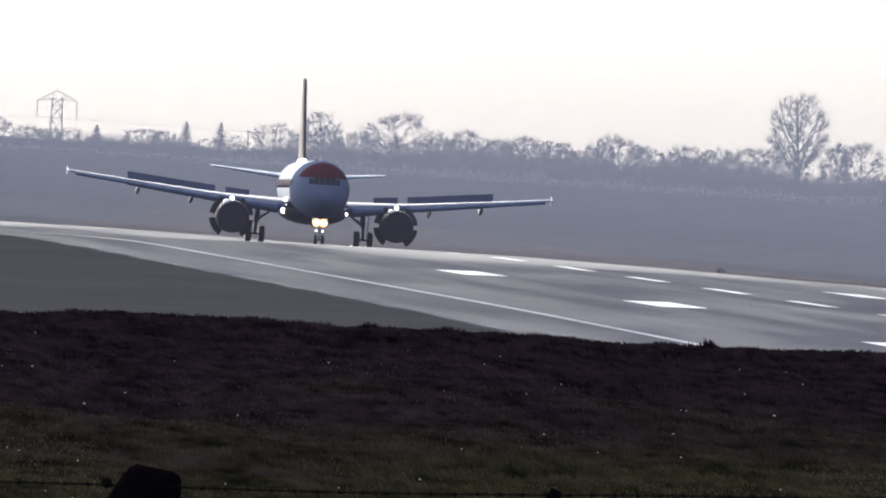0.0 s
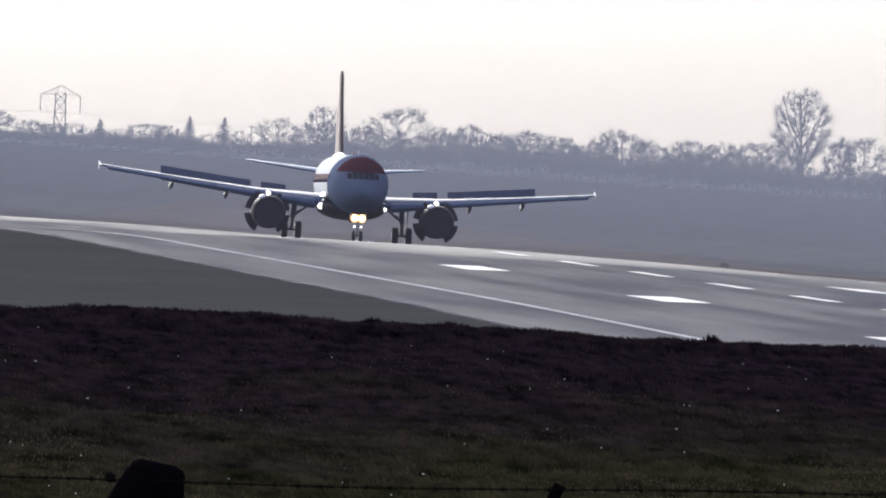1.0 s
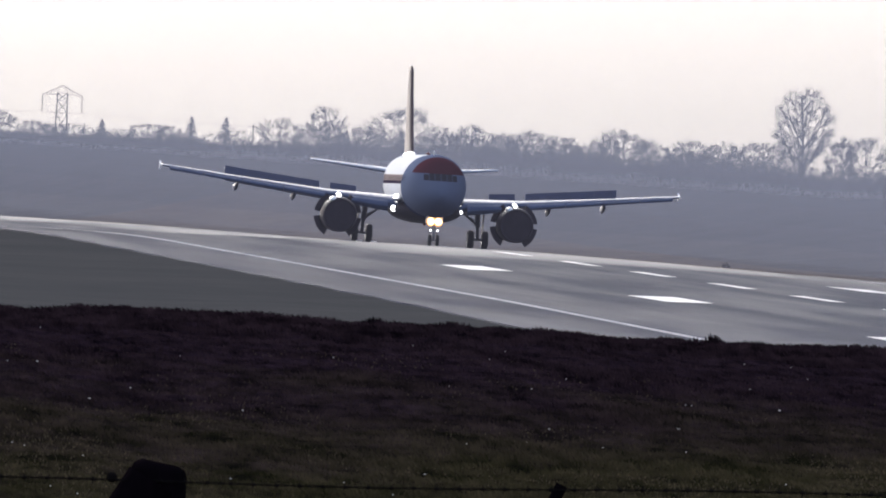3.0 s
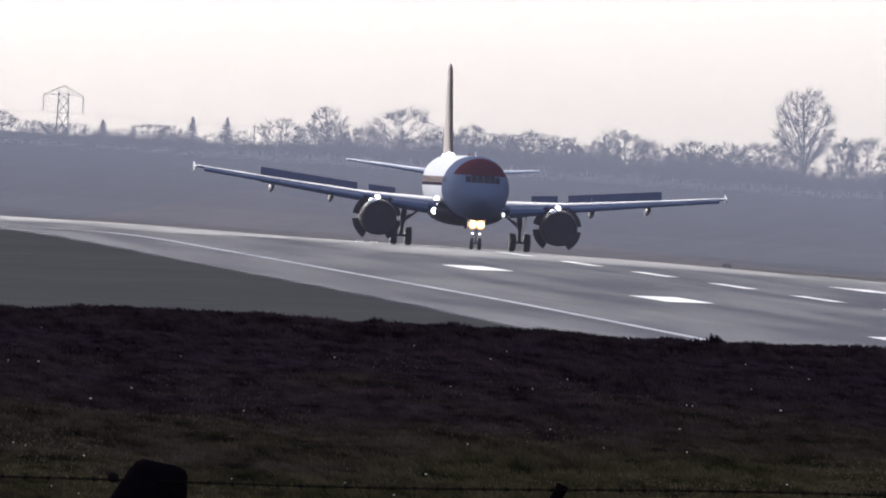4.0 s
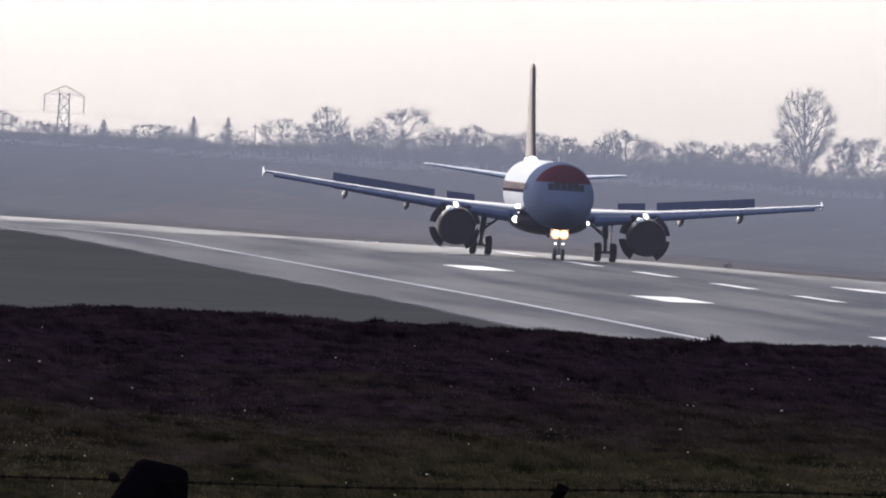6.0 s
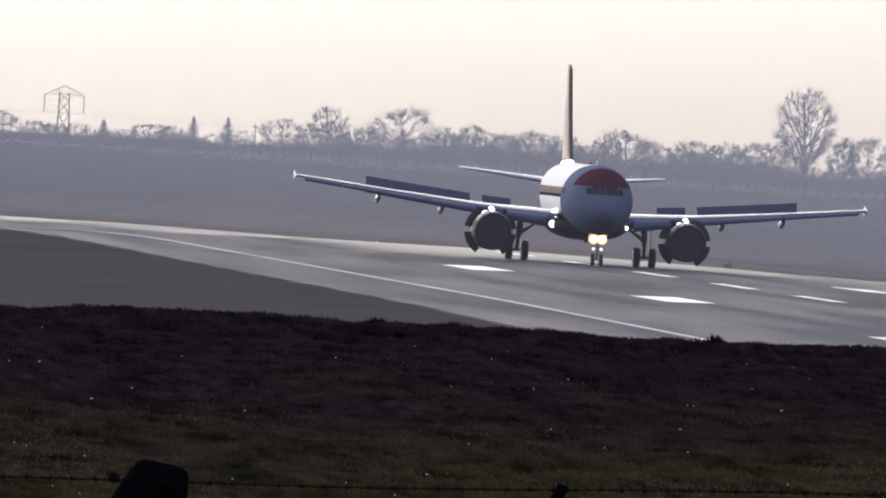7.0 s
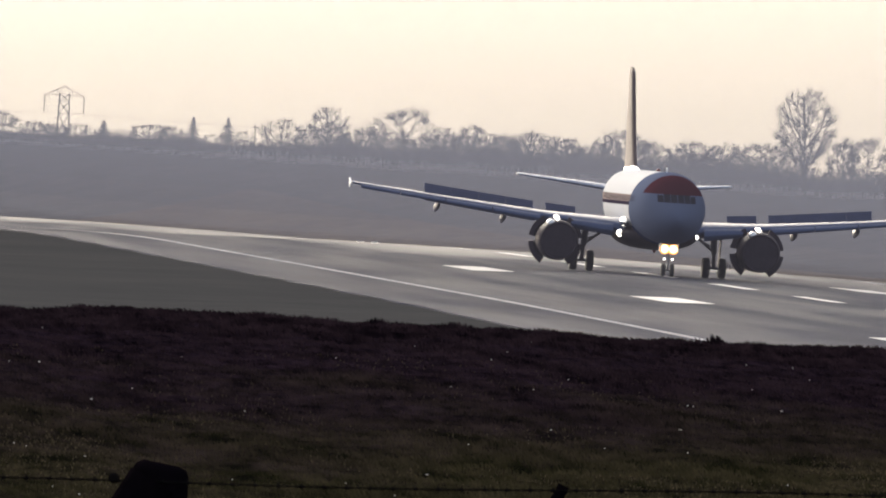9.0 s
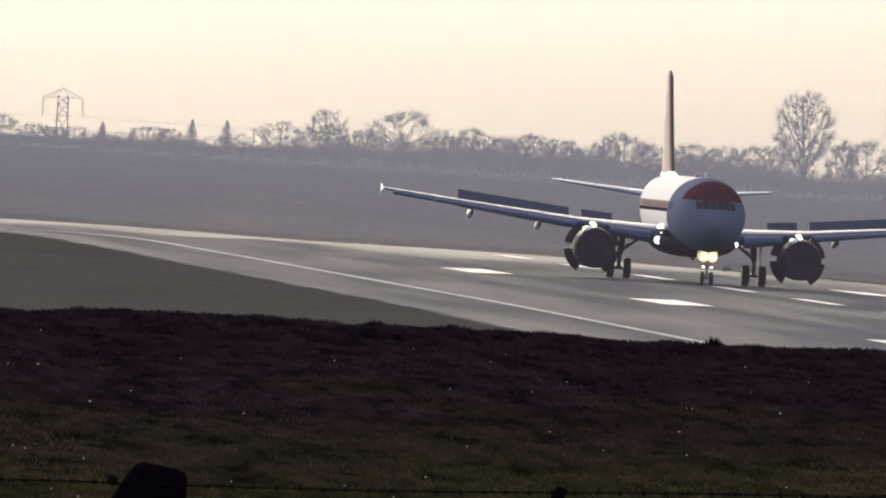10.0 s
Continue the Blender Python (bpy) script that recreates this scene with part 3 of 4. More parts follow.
def skin(st, a, off=0.0):
    """A point of the fuselage skin; a in degrees up from the side."""
    w, t, b = hull(st)
    m, h = (t + b) / 2, (t - b) / 2
    return Vector((math.cos(radians(a)) * (w + off), Y(st), m + math.sin(radians(a)) * (h + off)))


def nose_at(x, z):
    """How far behind the nose the skin stands at that breadth and height."""
    for st in np.arange(0.2, 6.0, 0.01):
        w, t, b = hull(st)
        if (x / w) ** 2 + ((z - (t + b) / 2) / ((t - b) / 2)) ** 2 <= 1:
            return float(st)
    return 6.0


def build_airliner():
    plane = thing("airliner", "white twin-jet airliner with spoilers raised, rolling on the runway", "airliner")
    sts = [0, 0.06, 0.12, 0.25, 0.4, 0.65, 0.9, 1.25, 1.6, 2.0, 2.4, 2.85, 3.3, 3.8, 4.3, 4.9, 5.6, 6.4, 7.2] + list(np.arange(9, 23.6, 1.6)) + [23.5, 25, 27, 28.5, 30, 31.5, 33, 34.5, 36, 37, 37.5]
    g = Geo().loft([[skin(st, 360 * k / 56) for k in range(56)] for st in sts])
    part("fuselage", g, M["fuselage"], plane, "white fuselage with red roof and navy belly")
    # wing-body fairing
    rings = []
    for st, w, zb in ((9.4, 0.5, 1.85), (10.2, 1.5, 1.66), (11.5, 2.1, 1.5), (13, 2.3, 1.42), (17, 2.3, 1.40), (20, 1.9, 1.5), (22.5, 0.6, 1.85)):
        rings.append([(math.cos(2 * math.pi * k / 24) * w, Y(st), 2.25 + math.sin(2 * math.pi * k / 24) * (2.25 - zb)) for k in range(24)])
    part("belly_fairing", Geo().loft(rings), M["navy"], plane, "navy wing-root fairing")
    # windscreen, three panes a side
    for s in (1, -1):
        for x0, x1, z1 in ((0.015, 0.375, 4.66), (0.395, 0.745, 4.66), (0.765, 1.08, 4.60)):
            rings = []
            for j in range(4):
                zz = 4.20 + (z1 - 4.20) * j / 3
                row = []
                for i in range(5):
                    xx = x0 + (x1 - x0) * i / 4
                    row.append((s * xx, Y(nose_at(xx, zz)) - 0.02, zz))
                rings.append(row)
            part("windscreen_pane", Geo().loft(rings, closed=False, caps=False), M["glass"], plane, "dark windscreen pane")
    win = Geo().loft([[(0, 0.11 * math.cos(math.pi * k / 6), 0.17 * math.sin(math.pi * k / 6)) for k in range(12)], [(0.012, 0.11 * math.cos(math.pi * k / 6), 0.17 * math.sin(math.pi * k / 6)) for k in range(12)]]).mesh("cabin_window", M["glass"], False, True)
    for s in (1, -1):
        for k in range(38):
            st = 7.3 + k * 0.53
            p = skin(st, 13, 0.0)
            ob = part("cabin_window", win, None, plane)
            ob.matrix_basis = pose(s * p.x, p.y, p.z, 0, -13 * s, 0)
    # fin and rudder
    g = Geo()
    rings = []
    for z, le, ch, th in ((5.6, 28.6, 7.0, 0.46), (6.6, 29.9, 5.7, 0.44), (9.0, 31.9, 4.1, 0.36), (11.5, 33.9, 2.5, 0.26), (11.76, 34.3, 1.9, 0.16)):
        ring = []
        for k in range(20):
            a = 2 * math.pi * k / 20
            u = 0.5 * (1 - math.cos(a))
            ring.append((math.sin(a) * th * 0.5 * (1.25 - 0.5 * u), Y(le + u * ch), z))
        rings.append(ring)
    part("fin", g.loft(rings), M["fin"], plane, "dark maroon tail fin")
    g = Geo()
    rings = []
    for z, le in ((5.85, 28.9), (6.6, 29.86), (9.0, 31.86), (11.5, 33.86)):
        rings.append([(x, Y(le + d), z) for x, d in ((0.12, 0.22), (0.07, 0.03), (0, -0.03), (-0.07, 0.03), (-0.12, 0.22))])
    # the dorsal glint, put in as a white-painted fillet
    fillet = Geo().loft([[(math.cos(math.pi * k / 8) * w, Y(st), 5.80 + math.sin(math.pi * k / 8) * hh) for k in range(9)] for st, w, hh in ((26.4, 0.05, 0.10), (27.6, 0.12, 0.18), (28.8, 0.22, 0.28), (30.2, 0.27, 0.34), (34.0, 0.25, 0.25))])
    part("fin_fillet", fillet, M["white"], plane, "fairing at the fin's root, its glint painted white")
    part("fin_leading_edge", g.loft(rings, closed=False, caps=False), M["fin"], plane)
    for s in (1, -1):
        build_wing(plane, s)
        build_tail(plane, s)
        build_engine(plane, s)
        build_gear(plane, s)
    build_nose_gear(plane)
    part("beacon", Geo().lathe([(0, 0.12), (0.1, 0.11), (0.17, 0.02)], 12, "z", (0, Y(14.5), 5.88)), M["beacon"], plane, "red beacon on the roof")
    part("beacon", Geo().lathe([(0, 0.02), (0.08, 0.11), (0.18, 0.12)], 12, "z", (0, Y(14.0), 1.26)), M["beacon"], plane, "red beacon under the belly")
    part("antenna", Geo().loft([[(x, Y(st), z) for x, st in ((0.03, 8.6 + z * 0.1), (-0.03, 8.6 + z * 0.1), (-0.03, 9.0 + z * 0.05), (0.03, 9.0 + z * 0.05))] for z in (5.85, 6.15)]), M["white"], plane)
    return plane


airliner = build_airliner()


# Trees on the ridge
def bare_tree(rng, h, w, feather=False, fine=1.0):
    """Trunk, limbs that fork three times, and fine twigs that end in an uneven domed outline of that height and width."""
    limbs, twigs = Geo(), Geo()
    fork, top = (0.10 if feather else 0.20) * h, (0.80 if feather else 0.55) * h
    mid, tall = (0.57 if feather else 0.58) * h, (0.435 if feather else 0.42) * h
    lean = rng.uniform(-0.03, 0.03)
    lumps = [(Vector((rng.gauss(0, 1), rng.gauss(0, 1), rng.gauss(0.2, 0.8))).normalized(), rng.uniform(-0.30, 0.10)) for _ in range(12)]

    def stem(z):
        return Vector((lean * z + 0.012 * h * math.sin(5 * z / h), 0.01 * h * math.sin(4 * z / h + 1), z))

    def bend(g, a, b, ra, rb, n, rise):
        """A branch from a to b that sets out flatter and turns up."""
        m = (a + b) * 0.5 + Vector((b.x - a.x, b.y - a.y, 0)) * rise + Vector([rng.uniform(-0.05, 0.05) * (b - a).length for _ in range(3)])
        g.tube(a, m, ra, (ra + rb) / 2, n)
        g.tube(m, b, (ra + rb) / 2, rb, n)
        return m

    def groups(pts, k):
        """Split points among k of them that lie well apart."""
        seeds = [rng.choice(pts)]
        while len(seeds) < min(k, len(pts)):
            seeds.append(max(rng.sample(pts, min(12, len(pts))), key=lambda p: min((p - q).length for q in seeds)))
        out = [[] for _ in seeds]
        for p in pts:
            out[min(range(len(seeds)), key=lambda i: (p - seeds[i]).length)].append(p)
        return [o for o in out if o]

    tips = []
    while len(tips) < int(300 * fine):
        d = Vector([rng.gauss(0, 1) for _ in range(3)]).normalized()
        if d.z < (-0.97 if feather else -0.8):
            continue
        r = rng.uniform(0.55, 1.0) ** 0.6
        for q, e in lumps:
            r *= 1 + e * max(0, d.dot(q) - 0.72) / 0.28
        narrow = min(1.0, 0.62 + 0.50 * (d.z * r + 1) / 1.4) if feather else 1.0
        tips.append(Vector((d.x * w / 2 * r * narrow, d.y * w / 2 * r * narrow, mid + d.z * tall * r)))
    zs = [fork * 0.0, fork * 0.5, fork, (fork + top) / 2, top, h * (0.93 if feather else 0.8)]
    rad = [0.020 * h, 0.017 * h, 0.015 * h, 0.010 * h, 0.006 * h, 0.0015 * h]
    for i in range(5):
        limbs.tube(stem(zs[i]), stem(zs[i + 1]), rad[i], rad[i + 1], 7)
    for one in groups(tips, 30 if feather else 10):
        c = sum(one, Vector()) / len(one)
        out = math.hypot(c.x, c.y)
        z0 = min(max(c.z - (1.25 if feather else 0.9) * out - (0.04 if feather else 0.1) * h, fork), top)
        a = stem(z0)
        b = a + (c - a) * 0.62
        bend(limbs, a, b, 0.0065 * h, 0.0045 * h, 5, 0.10)
        for two in groups(one, 5):
            e = sum(two, Vector()) / len(two)
            f = b + (e - b) * 0.66
            bend(limbs, b, f, 0.0042 * h, 0.0028 * h, 4, 0.05)
            for tip in two:
                m = bend(twigs, f, tip, 0.016, 0.009, 3, 0.06)
                away = (tip - Vector((0, 0, mid * 0.6))).normalized()
                for k in range(8):
                    o = m + (tip - m) * rng.uniform(-0.3, 1.0)
                    d = (away * 0.9 + Vector([rng.uniform(-1, 1) for _ in range(3)])).normalized()
                    twigs.tube(o, o + d * rng.uniform(0.03, 0.085) * h, 0.0115, 0.006, 3)
    return limbs, twigs


def plant(y, off=0.0):
    x = ridge_x(y) + off
    return x, y, float(ground_z(x, y))


TREES = [(2964, 4.0, 5.5), (2877, 2.4, 4.6), (2739, 3.3, 5.8), (2707, 3.0, 4.3), (2564, 4.6, 6.8), (2510, 6.3, 6.4), (2424, 6.9, 9.0), (2379, 4.0, 3.8),
         (2347, 4.9, 4.4), (2315, 4.0, 3.7), (2287, 4.6, 5.5), (2254, 4.2, 4.2), (2199, 5.2, 8.5), (2141, 4.3, 4.6), (2122, 4.0, 3.4), (2085, 4.6, 6.7),
         (2048, 9.9, 6.3), (2018, 5.4, 3.4), (1999, 5.4, 5.3)]
_r = random.Random(77)
FILL = [(1985 + 24 * k, _r.uniform(2.0, 3.2), _r.uniform(3.2, 4.5)) for k in range(5)] + [(2112 + 18 * k + _r.uniform(-8, 8), _r.uniform(3.2, 4.7), _r.uniform(4.5, 6.5)) for k in range(27)] + [(2600 + 25 * k + _r.uniform(-9, 9), _r.uniform(1.5, 2.9), _r.uniform(3.5, 6.0)) for k in range(16)]
for i, (y, h, w) in enumerate(TREES + FILL):
    rng = random.Random(20 + i)
    feather = h > 8
    x, y, z = plant(y, 0.0 if i < len(TREES) else 5.0)
    t = thing("bare_tree", "tall feathery leafless tree on the hill ridge" if feather else "leafless broad-crowned tree on the hill ridge", "tree", "trees on the ridge", "", pose(x, y, z - 0.1))
    trunk, crown = bare_tree(rng, h + 0.1, w, feather, 1.5 if feather else 1.0 if i < len(TREES) else 0.6)
    part("trunk", trunk.mesh("trunk", M["bark"]), None, t)
    part("crown", crown.mesh("crown", M["twig"]), None, t)


def conifer(y, h, w, seed):
    rng = random.Random(seed)
    x, y, z = plant(y, 0.0)
    t = thing("conifer", "small dark conifer on the hill ridge", "tree", "conifers on the ridge", "", pose(x, y, z - 0.1))
    part("trunk", Geo().tube((0, 0, 0), (0, 0, h), 0.10, 0.015, 7), M["bark"], t)
    g = Geo()
    for k in range(560):
        u = min(0.98, (rng.randrange(11) + rng.uniform(0, 0.8)) / 11)
        zz = h * (0.06 + 0.93 * u)
        a = rng.uniform(0, 6.283)
        reach = w / 2 * (1 - u) ** 0.85 * rng.choice((0.25, 0.45, 0.7, 0.9, 1.15)) + 0.02
        d, s = Vector((math.cos(a), math.sin(a), -0.22)), Vector((-math.sin(a), math.cos(a), 0))
        o = Vector((0, 0, zz))
        for m in range(3):
            e = o + d * reach * (0.5 + 0.25 * m)
            f = e + d * 0.22 * (1 - 0.8 * u) + s * rng.uniform(-0.2, 0.2) * (1 - 0.7 * u) + Vector((0, 0, rng.uniform(-0.12, 0.1)))
            g.add([e - d * 0.2 * (1 - 0.8 * u), f + s * 0.05, f - s * 0.05 - Vector((0, 0, 0.06))], [(0, 1, 2)])
        g.add([o, o + d * reach + s * 0.02, o + d * reach - s * 0.02], [(0, 1, 2)])
    part("crown", g.mesh("crown", M["needle"]), None, t)


for i, (y, h, w) in enumerate(((2805, 3.3, 3.0), (2679, 4.3, 3.3), (2633, 4.4, 3.3))):
    conifer(y, h, w, 70 + i)


def thicket():
    rng = random.Random(5)
    g = Geo()
    for k in range(75000):
        y = rng.uniform(1940, 3060)
        off = rng.uniform(-9, 9)
        x = ridge_x(y) + off
        lump = 0.55 + 0.45 * noise.noise((y * 0.045, off * 0.12, 3.0)) + 0.3 * noise.noise((y * 0.18, 1.0, 0.0))
        h = max(0.05, (0.9 + 2.1 * rng.random()) * max(lump, 0.15) * (0.75 if y > 2590 else 1.1 if y < 2105 else 1.5)) * min(1.0, 0.04 + 0.96 * (off + 9) / 11)
        z = float(ground_z(x, y)) - 0.1
        lean = (rng.uniform(-0.45, 0.45), rng.uniform(-0.45, 0.45))
        w = rng.uniform(0.03, 0.08)
        a = rng.uniform(0, 3.14)
        cx, sy = math.cos(a) * w, math.sin(a) * w
        g.v += [(x - cx, y - sy, z), (x + cx, y + sy, z), (x + lean[0] * 0.5 * h + cx * .6, y + lean[1] * 0.5 * h + sy * .6, z + h * 0.55), (x + lean[0] * h, y + lean[1] * h, z + h)]
        o = len(g.v) - 4
        g.f += [(o, o + 1, o + 2), (o, o + 2, o + 3)]
    tagged(new("thicket", g.mesh("thicket", M["twig"])), "dense grey leafless scrub along the ridge", "scrub", "", "stuff")


thicket()


def build_pylon():
    y = 4500.0
    x = 0.05656 * y
    top, arm = 13.1, 4.2
    base = float(ground_z(x, y))
    p = thing("transmission_pylon", "steel lattice transmission pylon far off", "pylon", "", "", pose(x, y, base))
    H = top - base
    g = Geo()
    r = 0.04

    def half(z):
        return 1.05 + max(0, (H - 3 - z)) * 0.03

    levels = [0, 6, 11, 15, 18, H - 6, H - 3, H - 1.6] if H > 24 else [0, H * 0.3, H * 0.55, H * 0.75, H - 3.2, H - 1.6]
    for z0, z1 in zip(levels, levels[1:]):
        a, b = half(z0), half(z1)
        cs = [(-1, -1), (1, -1), (1, 1), (-1, 1)]
        for i, (sx, sy) in enumerate(cs):
            tx, ty = cs[(i + 1) % 4]
            g.tube((sx * a, sy * a, z0), (sx * b, sy * b, z1), r * 1.6, r * 1.6, 4)
            g.tube((sx * a, sy * a, z0), (tx * b, ty * b, z1), r, r, 4)
            g.tube((tx * a, ty * a, z0), (sx * b, sy * b, z1), r, r, 4)
            g.tube((sx * b, sy * b, z1), (tx * b, ty * b, z1), r, r, 4)
    part("tower", g, M["lattice"], p, "", False)
    for s in (-1, 1):
        g = Geo()
        zt = H - 1.6
        for e in (-0.7, 0.7):
            g.tube((s * 0.6, e, zt - 0.3), (s * arm, 0, zt - 0.5), r * 1.3, r, 4).tube((0, e, H), (s * arm, 0, zt - 0.4), r * 1.3, r, 4)
        for k in range(1, 5):
            u = k / 5
            g.tube((s * (0.6 + (arm - 0.6) * u), 0, zt - 0.35), (s * arm * (u - 0.1), 0, H - (H - zt + 0.4) * (u - 0.1)), r, r, 4)
        part("cross_arm", g, M["lattice"], p, "", False)
        part("insulator", Geo().tube((s * arm, 0, zt - 0.5), (s * arm, 0, zt - 4.0), 0.10, 0.10, 6), M["lattice"], p, "", False)
    # conductors sag away on both sides
    for s in (-1, 1):
        cable = Geo()
        pts = [(x + s * arm + u, y + 0.8 * abs(u), base + H - 5.6 - 0.03 * abs(u) + 0.00012 * u * u) for u in range(-60, 150, 10)]
        for a, b in zip(pts, pts[1:]):
            cable.tube(a, b, 0.018, 0.018, 4)
        tagged(new("power_line", cable.mesh("power_line", M["lattice"])), "thin sagging power line conductor on the pylon", "power line", "power lines")


build_pylon()
for y, h in ((2875, 3.5), (2831, 2.6), (2598, 3.6)):
    x, y, z = plant(y, 0.0)
    t = thing("utility_pole", "dark wooden utility pole on the ridge", "pole", "utility poles", "", pose(x, y, z - 0.1))
    part("pole", Geo().tube((0, 0, 0), (0, 0, h), 0.075, 0.06, 8), M["bark"], t)
    part("crossarm", Geo().box((-0.5, -0.05, h - 0.36), (0.5, 0.05, h - 0.28)), M["bark"], t, "", False)
x, y, z = plant(2572, -0.5)
t = thing("low_shed", "low shed with a pale sheet roof on the ridge", "shed", "", "", pose(x, y, z - 0.2))
part("wall", Geo().box((-1.0, -1.5, 0), (1.0, 1.5, 0.5)), M["wood"], t, "", False)
part("roof", Geo().loft([[(-1.2, yy, 0.45), (0, yy, 0.85), (1.2, yy, 0.45), (1.2, yy, 0.40), (-1.2, yy, 0.40)] for yy in (-1.7, 1.7)]), M["shed"], t, "", False)


def marker_board(x, y):
    t = thing("marker_board", "small pale marker board beside the runway", "marker board", "runway marker boards", "", pose(x, y, float(ground_z(x, y))))
    part("board", Geo().box((-0.30, -0.04, 0.12), (0.30, 0.04, 0.40)), M["shed"], t, "", False)
    for s in (-0.2, 0.2):
        part("leg", Geo().tube((s, 0.05, -0.05), (s, 0.05, 0.2), 0.025, 0.025, 6), M["steel"], t)


for x, y in ((LINE + 31, 2005), (LINE + 31, 1982), (LINE + 31, 1880), (LINE + 31, 1862)):
    marker_board(x, y)


def bush(x, y, w, h, seed):
    rng = random.Random(seed)
    t = thing("low_bush", "low dark bush on the airfield grass", "bush", "low bushes", "", pose(x, y, float(ground_z(x, y)) - 0.03))
    g, leaf = Geo(), Geo()
    for k in range(40):
        a, r = rng.uniform(0, 6.28), rng.random() ** 0.5 * w / 2
        e = Vector((math.cos(a) * r, math.sin(a) * r, h * math.sqrt(max(0.05, 1 - (2 * r / w) ** 2)) * rng.uniform(0.6, 1.0)))
        g.tube((e.x * 0.2, e.y * 0.2, 0), e, 0.012, 0.005, 4)
        for m in range(16):
            o = e * rng.uniform(0.5, 1.0) + Vector([rng.uniform(-0.07, 0.07) for _ in range(3)])
            d = Vector([rng.uniform(-0.05, 0.05) for _ in range(3)])
            q = Vector([rng.uniform(-0.05, 0.05) for _ in range(3)])
            leaf.add([o, o + d, o + q], [(0, 1, 2)])
    part("stems", g, M["bark"], t)
    part("leaves", leaf.mesh("leaves", M["blade"]), None, t)


bush(150.5, 1706, 0.9, 0.55, 1)
bush(LINE + 29.5, 1831, 1.5, 0.4, 2)


# The fence on the bank
def build_fence():
    y = 70.0
    zg = float(ground_z(4.36, y))
    t = thing("fence_post", "dark weathered wooden strainer post with a leaning brace", "fence post", "", "", pose(4.34, y, zg - 0.05))
    h = 6.462 - zg + 0.05
    g = Geo()
    rings = []
    for z, w in ((0, 0.098), (h * 0.5, 0.094), (h - 0.03, 0.090), (h - 0.012, 0.082), (h, 0.06)):
        rings.append([(math.cos(2 * math.pi * k / 14) * w * (1 + 0.05 * math.sin(3 * k)), math.sin(2 * math.pi * k / 14) * w, z - (0.010 * math.cos(2 * math.pi * k / 14) if z > h - 0.05 else 0)) for k in range(14)])
    part("post", g.loft(rings), M["wood"], t)
    part("brace", Geo().tube((-0.03, -0.06, h - 0.06), (-0.62, -0.10, 0.05), 0.085, 0.09, 12), M["wood"], t)
    part("staple", Geo().lathe([(-0.006, 0.012), (0, 0.018), (0.006, 0.012)], 10, "y", (-0.16, -0.06, h - 0.055)), M["wire"], t)
    z2 = float(ground_z(5.66, y))
    d = thing("fence_stake", "thin leaning wooden fence stake", "fence stake", "", "", pose(5.66, y, z2 - 0.05))
    hh = 6.452 - z2 + 0.05
    part("stake", Geo().tube((-0.5, 0, 0), (0.01, 0, hh), 0.022, 0.02, 8), M["wood"], d)
    g = Geo()
    xs = np.arange(1.5, 9.5, 0.02)

    def wz(x):
        return 6.400 + 0.028 * (x - 4.3) - 0.006 * math.sin((x - 4.4) / 1.27 * math.pi)

    for ph in (0, math.pi):
        pts = [(x, y - 0.1 + 0.003 * math.cos(x * 60 + ph), wz(x) + 0.003 * math.sin(x * 60 + ph)) for x in xs]
        for a, b in zip(pts, pts[1:]):
            g.tube(a, b, 0.0017, 0.0017, 4)
    w = tagged(new("barbed_wire", g.mesh("barbed_wire", M["wire"])), "rusty twisted barbed wire between the posts", "wire")
    barb = Geo()
    for a in (0.5, 2.1, 3.6, 5.2):
        v = Vector((0.3 * math.cos(a), 0.4 * math.sin(2 * a), math.sin(a))).normalized() * 0.015
        barb.tube((0, 0, 0), v, 0.0026, 0.0010, 4)
    barb.lathe([(-0.008, 0.004), (0, 0.0062), (0.008, 0.004)], 6, "x")
    me = barb.mesh("barb", M["wire"])
    for k in range(105):
        x = 1.55 + 0.0755 * k
        ob = part("barb", me, None, w)
        ob.matrix_basis = pose(x, y - 0.1, wz(x), 47 * k, 0, 0)


build_fence()


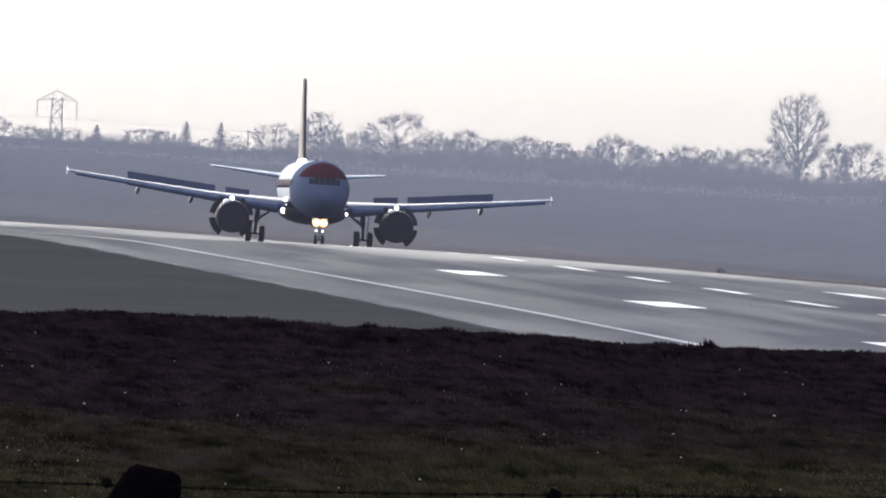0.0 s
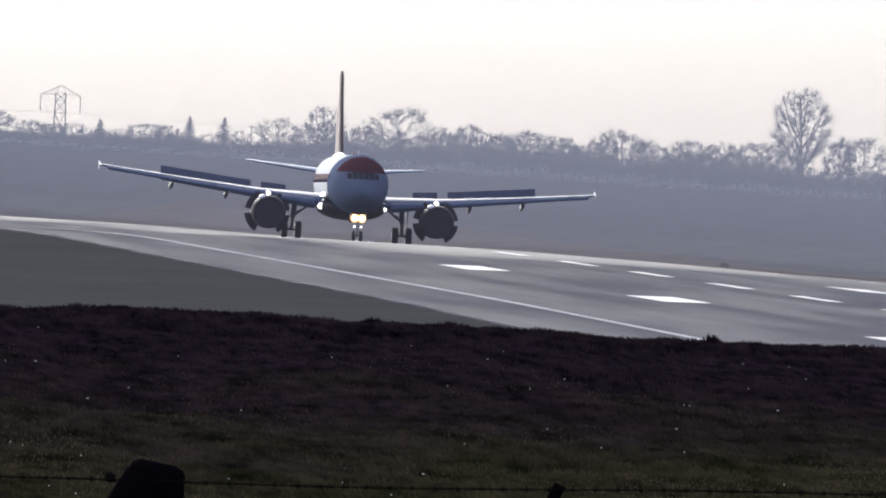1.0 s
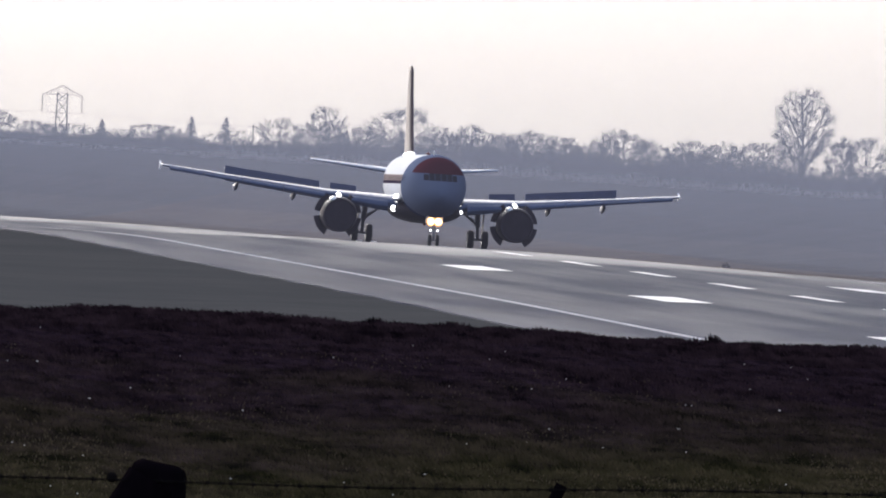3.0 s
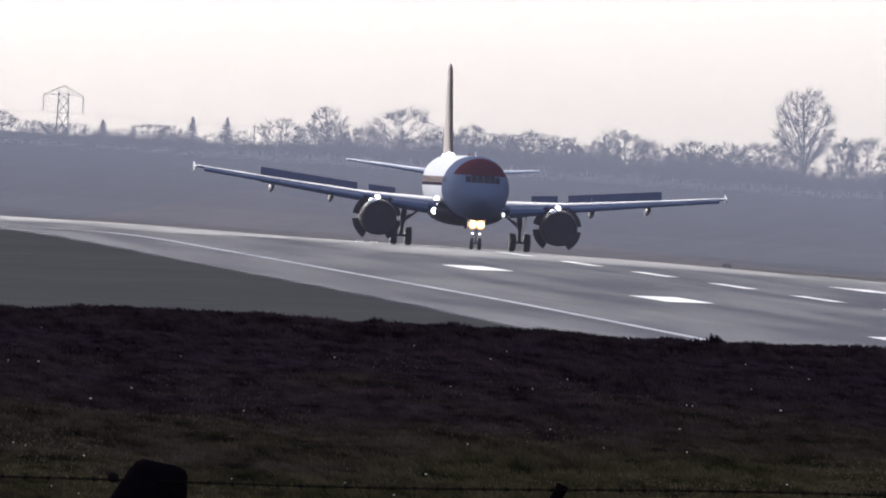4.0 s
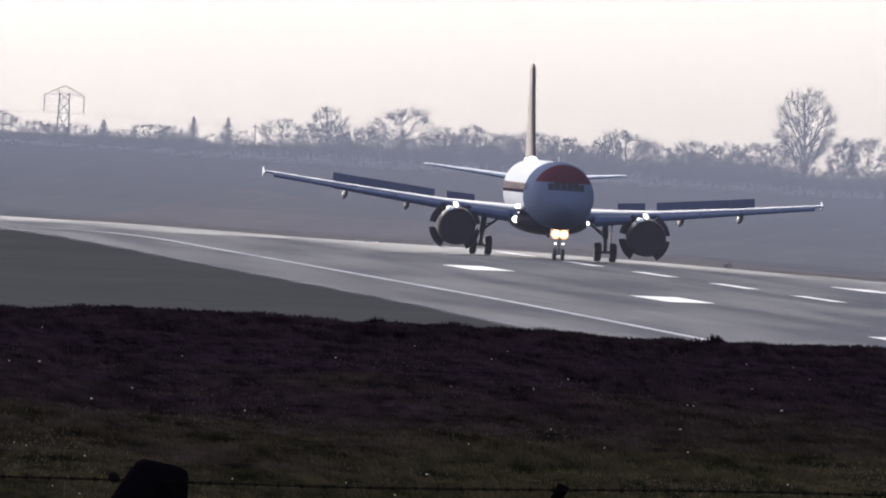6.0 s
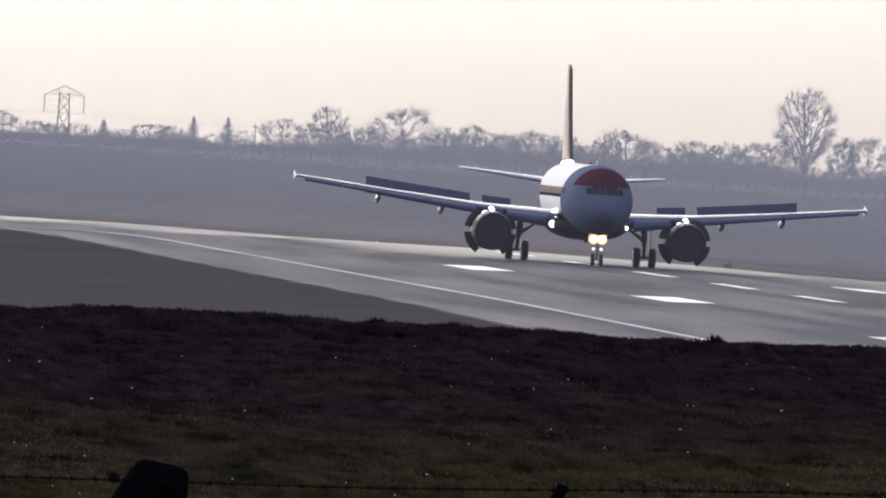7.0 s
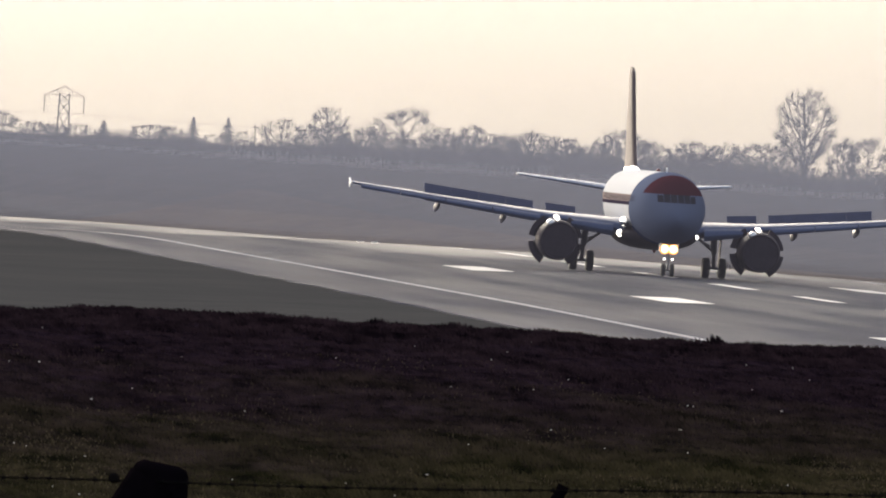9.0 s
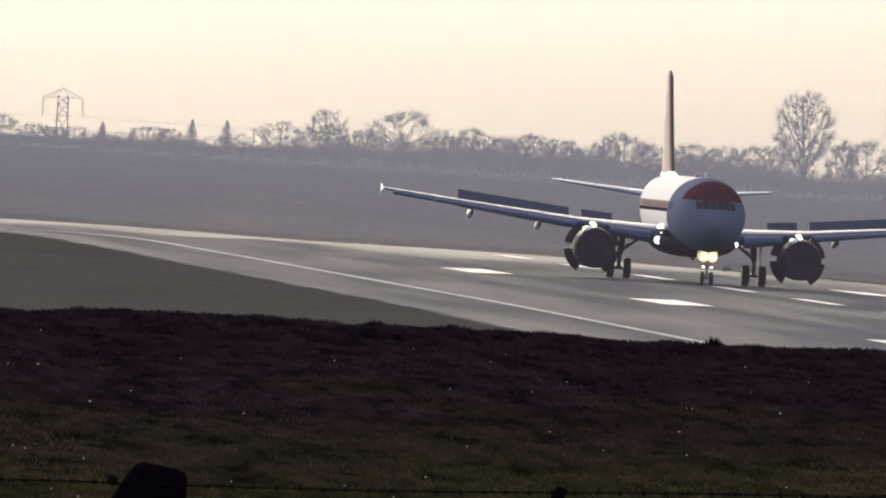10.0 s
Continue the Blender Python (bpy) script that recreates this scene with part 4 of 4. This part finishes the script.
def build_grass():
    rng = random.Random(9)
    g = Geo()
    count = 0
    while count < 60000:
        y = 96 + 80 * rng.random()
        if rng.random() < 0.25:
            y = rng.uniform(160, 176)
        x = y * rng.uniform(0.050, 0.100)
        tuft = noise.noise((x * 0.8, y * 0.12, 0.0)) + 0.5 * noise.noise((x * 2.3, y * 0.35, 4.0))
        if tuft < rng.uniform(-1.2, 0.0):
            continue
        count += 1
        z = float(ground_z(x, y)) - 0.01
        for k in range(5):
            h = rng.uniform(0.014, 0.036) * (1 + 0.9 * max(tuft, 0)) * (1.5 if y > 158 else 1)
            a = rng.uniform(0, 6.283)
            w = rng.uniform(0.002, 0.0045)
            l = rng.uniform(0.1, 0.9) * h
            bx, by = x + rng.uniform(-0.05, 0.05), y + rng.uniform(-0.05, 0.05)
            o = len(g.v)
            g.v += [(bx - w, by, z), (bx + w, by, z), (bx + math.cos(a) * l * 0.35 + w * .7, by + math.sin(a) * l * 0.35, z + h * 0.65), (bx + math.cos(a) * l, by + math.sin(a) * l, z + h)]
            g.f += [(o, o + 1, o + 2), (o, o + 2, o + 3)]
    for c in range(150):
        cx, cy = rng.uniform(8.4, 17.4), rng.uniform(158, 174)
        size, tall = rng.uniform(0.08, 0.34), rng.choice((0.03, 0.05, 0.06, 0.07, 0.09))
        for k in range(int(1500 * size)):
            u = rng.gauss(0, 0.5)
            bx, by = cx + u * size, cy + rng.uniform(-0.1, 0.1)
            z = float(ground_z(bx, by)) - 0.01
            h = tall * math.exp(-u * u) * rng.uniform(0.6, 1.15)
            a, w = rng.uniform(0, 6.283), rng.uniform(0.003, 0.006)
            o = len(g.v)
            g.v += [(bx - w, by, z), (bx + w, by, z), (bx + math.cos(a) * h * 0.15 + w * .7, by, z + h * 0.65), (bx + math.cos(a) * h * 0.28, by, z + h)]
            g.f += [(o, o + 1, o + 2), (o, o + 2, o + 3)]
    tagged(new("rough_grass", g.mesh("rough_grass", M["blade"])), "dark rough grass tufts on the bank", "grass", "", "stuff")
    straw = Geo()
    for k in range(15000):
        y = rng.gauss(113, 5.5) if k % 3 else rng.uniform(98, 150)
        x = y * rng.uniform(0.052, 0.098)
        if noise.noise((x * 0.9, y * 0.10, 7.0)) < rng.uniform(-0.1, 0.35):
            continue
        z, h, w, a = float(ground_z(x, y)), rng.uniform(0.008, 0.02), rng.uniform(0.0015, 0.0035), rng.uniform(0, 6.283)
        o = len(straw.v)
        straw.v += [(x - w, y, z), (x + w, y, z), (x + math.cos(a) * h * 0.5, y, z + h)]
        straw.f += [(o, o + 1, o + 2)]
    tagged(new("straw_grass", straw.mesh("straw_grass", M["straw"])), "straw-coloured dry grass tips on the bank", "grass", "", "stuff")
    d = Geo()
    for k in range(64):
        y = 98 + 70 * rng.random() ** 1.6
        x = y * rng.uniform(0.053, 0.097)
        z = float(ground_z(x, y)) + 0.02
        r = rng.choice((0.003, 0.003, 0.004, 0.004, 0.005, 0.009))
        d.lathe([(-0.002, r * 0.4), (0, r), (0.003, r * 0.5)], 6, "z", (x, y, z))
    tagged(new("daisies", d.mesh("daisies", M["daisy"])), "scattered tiny white daisies in the grass", "flowers", "", "stuff")


build_grass()


def motions():
    """The airliner rolls out along the centreline, slowing, nose wheel on the line."""
    rows = []
    for t, d, yaw in ((0.0, 1487.0, -0.72), (0.5, 1469.5, -0.72), (1.0, 1452.8, -0.68), (1.5, 1436.1, -0.52), (2.0, 1419.2, -0.38), (2.5, 1403.8, -0.25),
                      (3.0, 1386.3, -0.10), (3.5, 1369.1, 0.02), (4.0, 1352.0, 0.10), (4.5, 1334.7, 0.10), (5.0, 1317.9, -0.05), (5.5, 1301.4, -0.15),
                      (6.0, 1286.0, -0.20), (6.5, 1271.4, -0.22), (7.0, 1257.8, -0.22), (7.5, 1246.1, -0.12), (8.0, 1234.6, 0.05), (8.5, 1223.2, 0.18),
                      (9.0, 1210.2, 0.40), (9.5, 1198.7, 0.45), (10.0, 1183.8, 0.35)):
        z = float(runway_z(LINE, d)) - 0.0
        zn = float(runway_z(LINE, d - 12.64))
        pitch = math.degrees(math.atan2(zn - z, 12.64))
        rows.append((t, pose(LINE, d, z, -pitch, 0.79, yaw)))
    walk(airliner, rows)


motions()
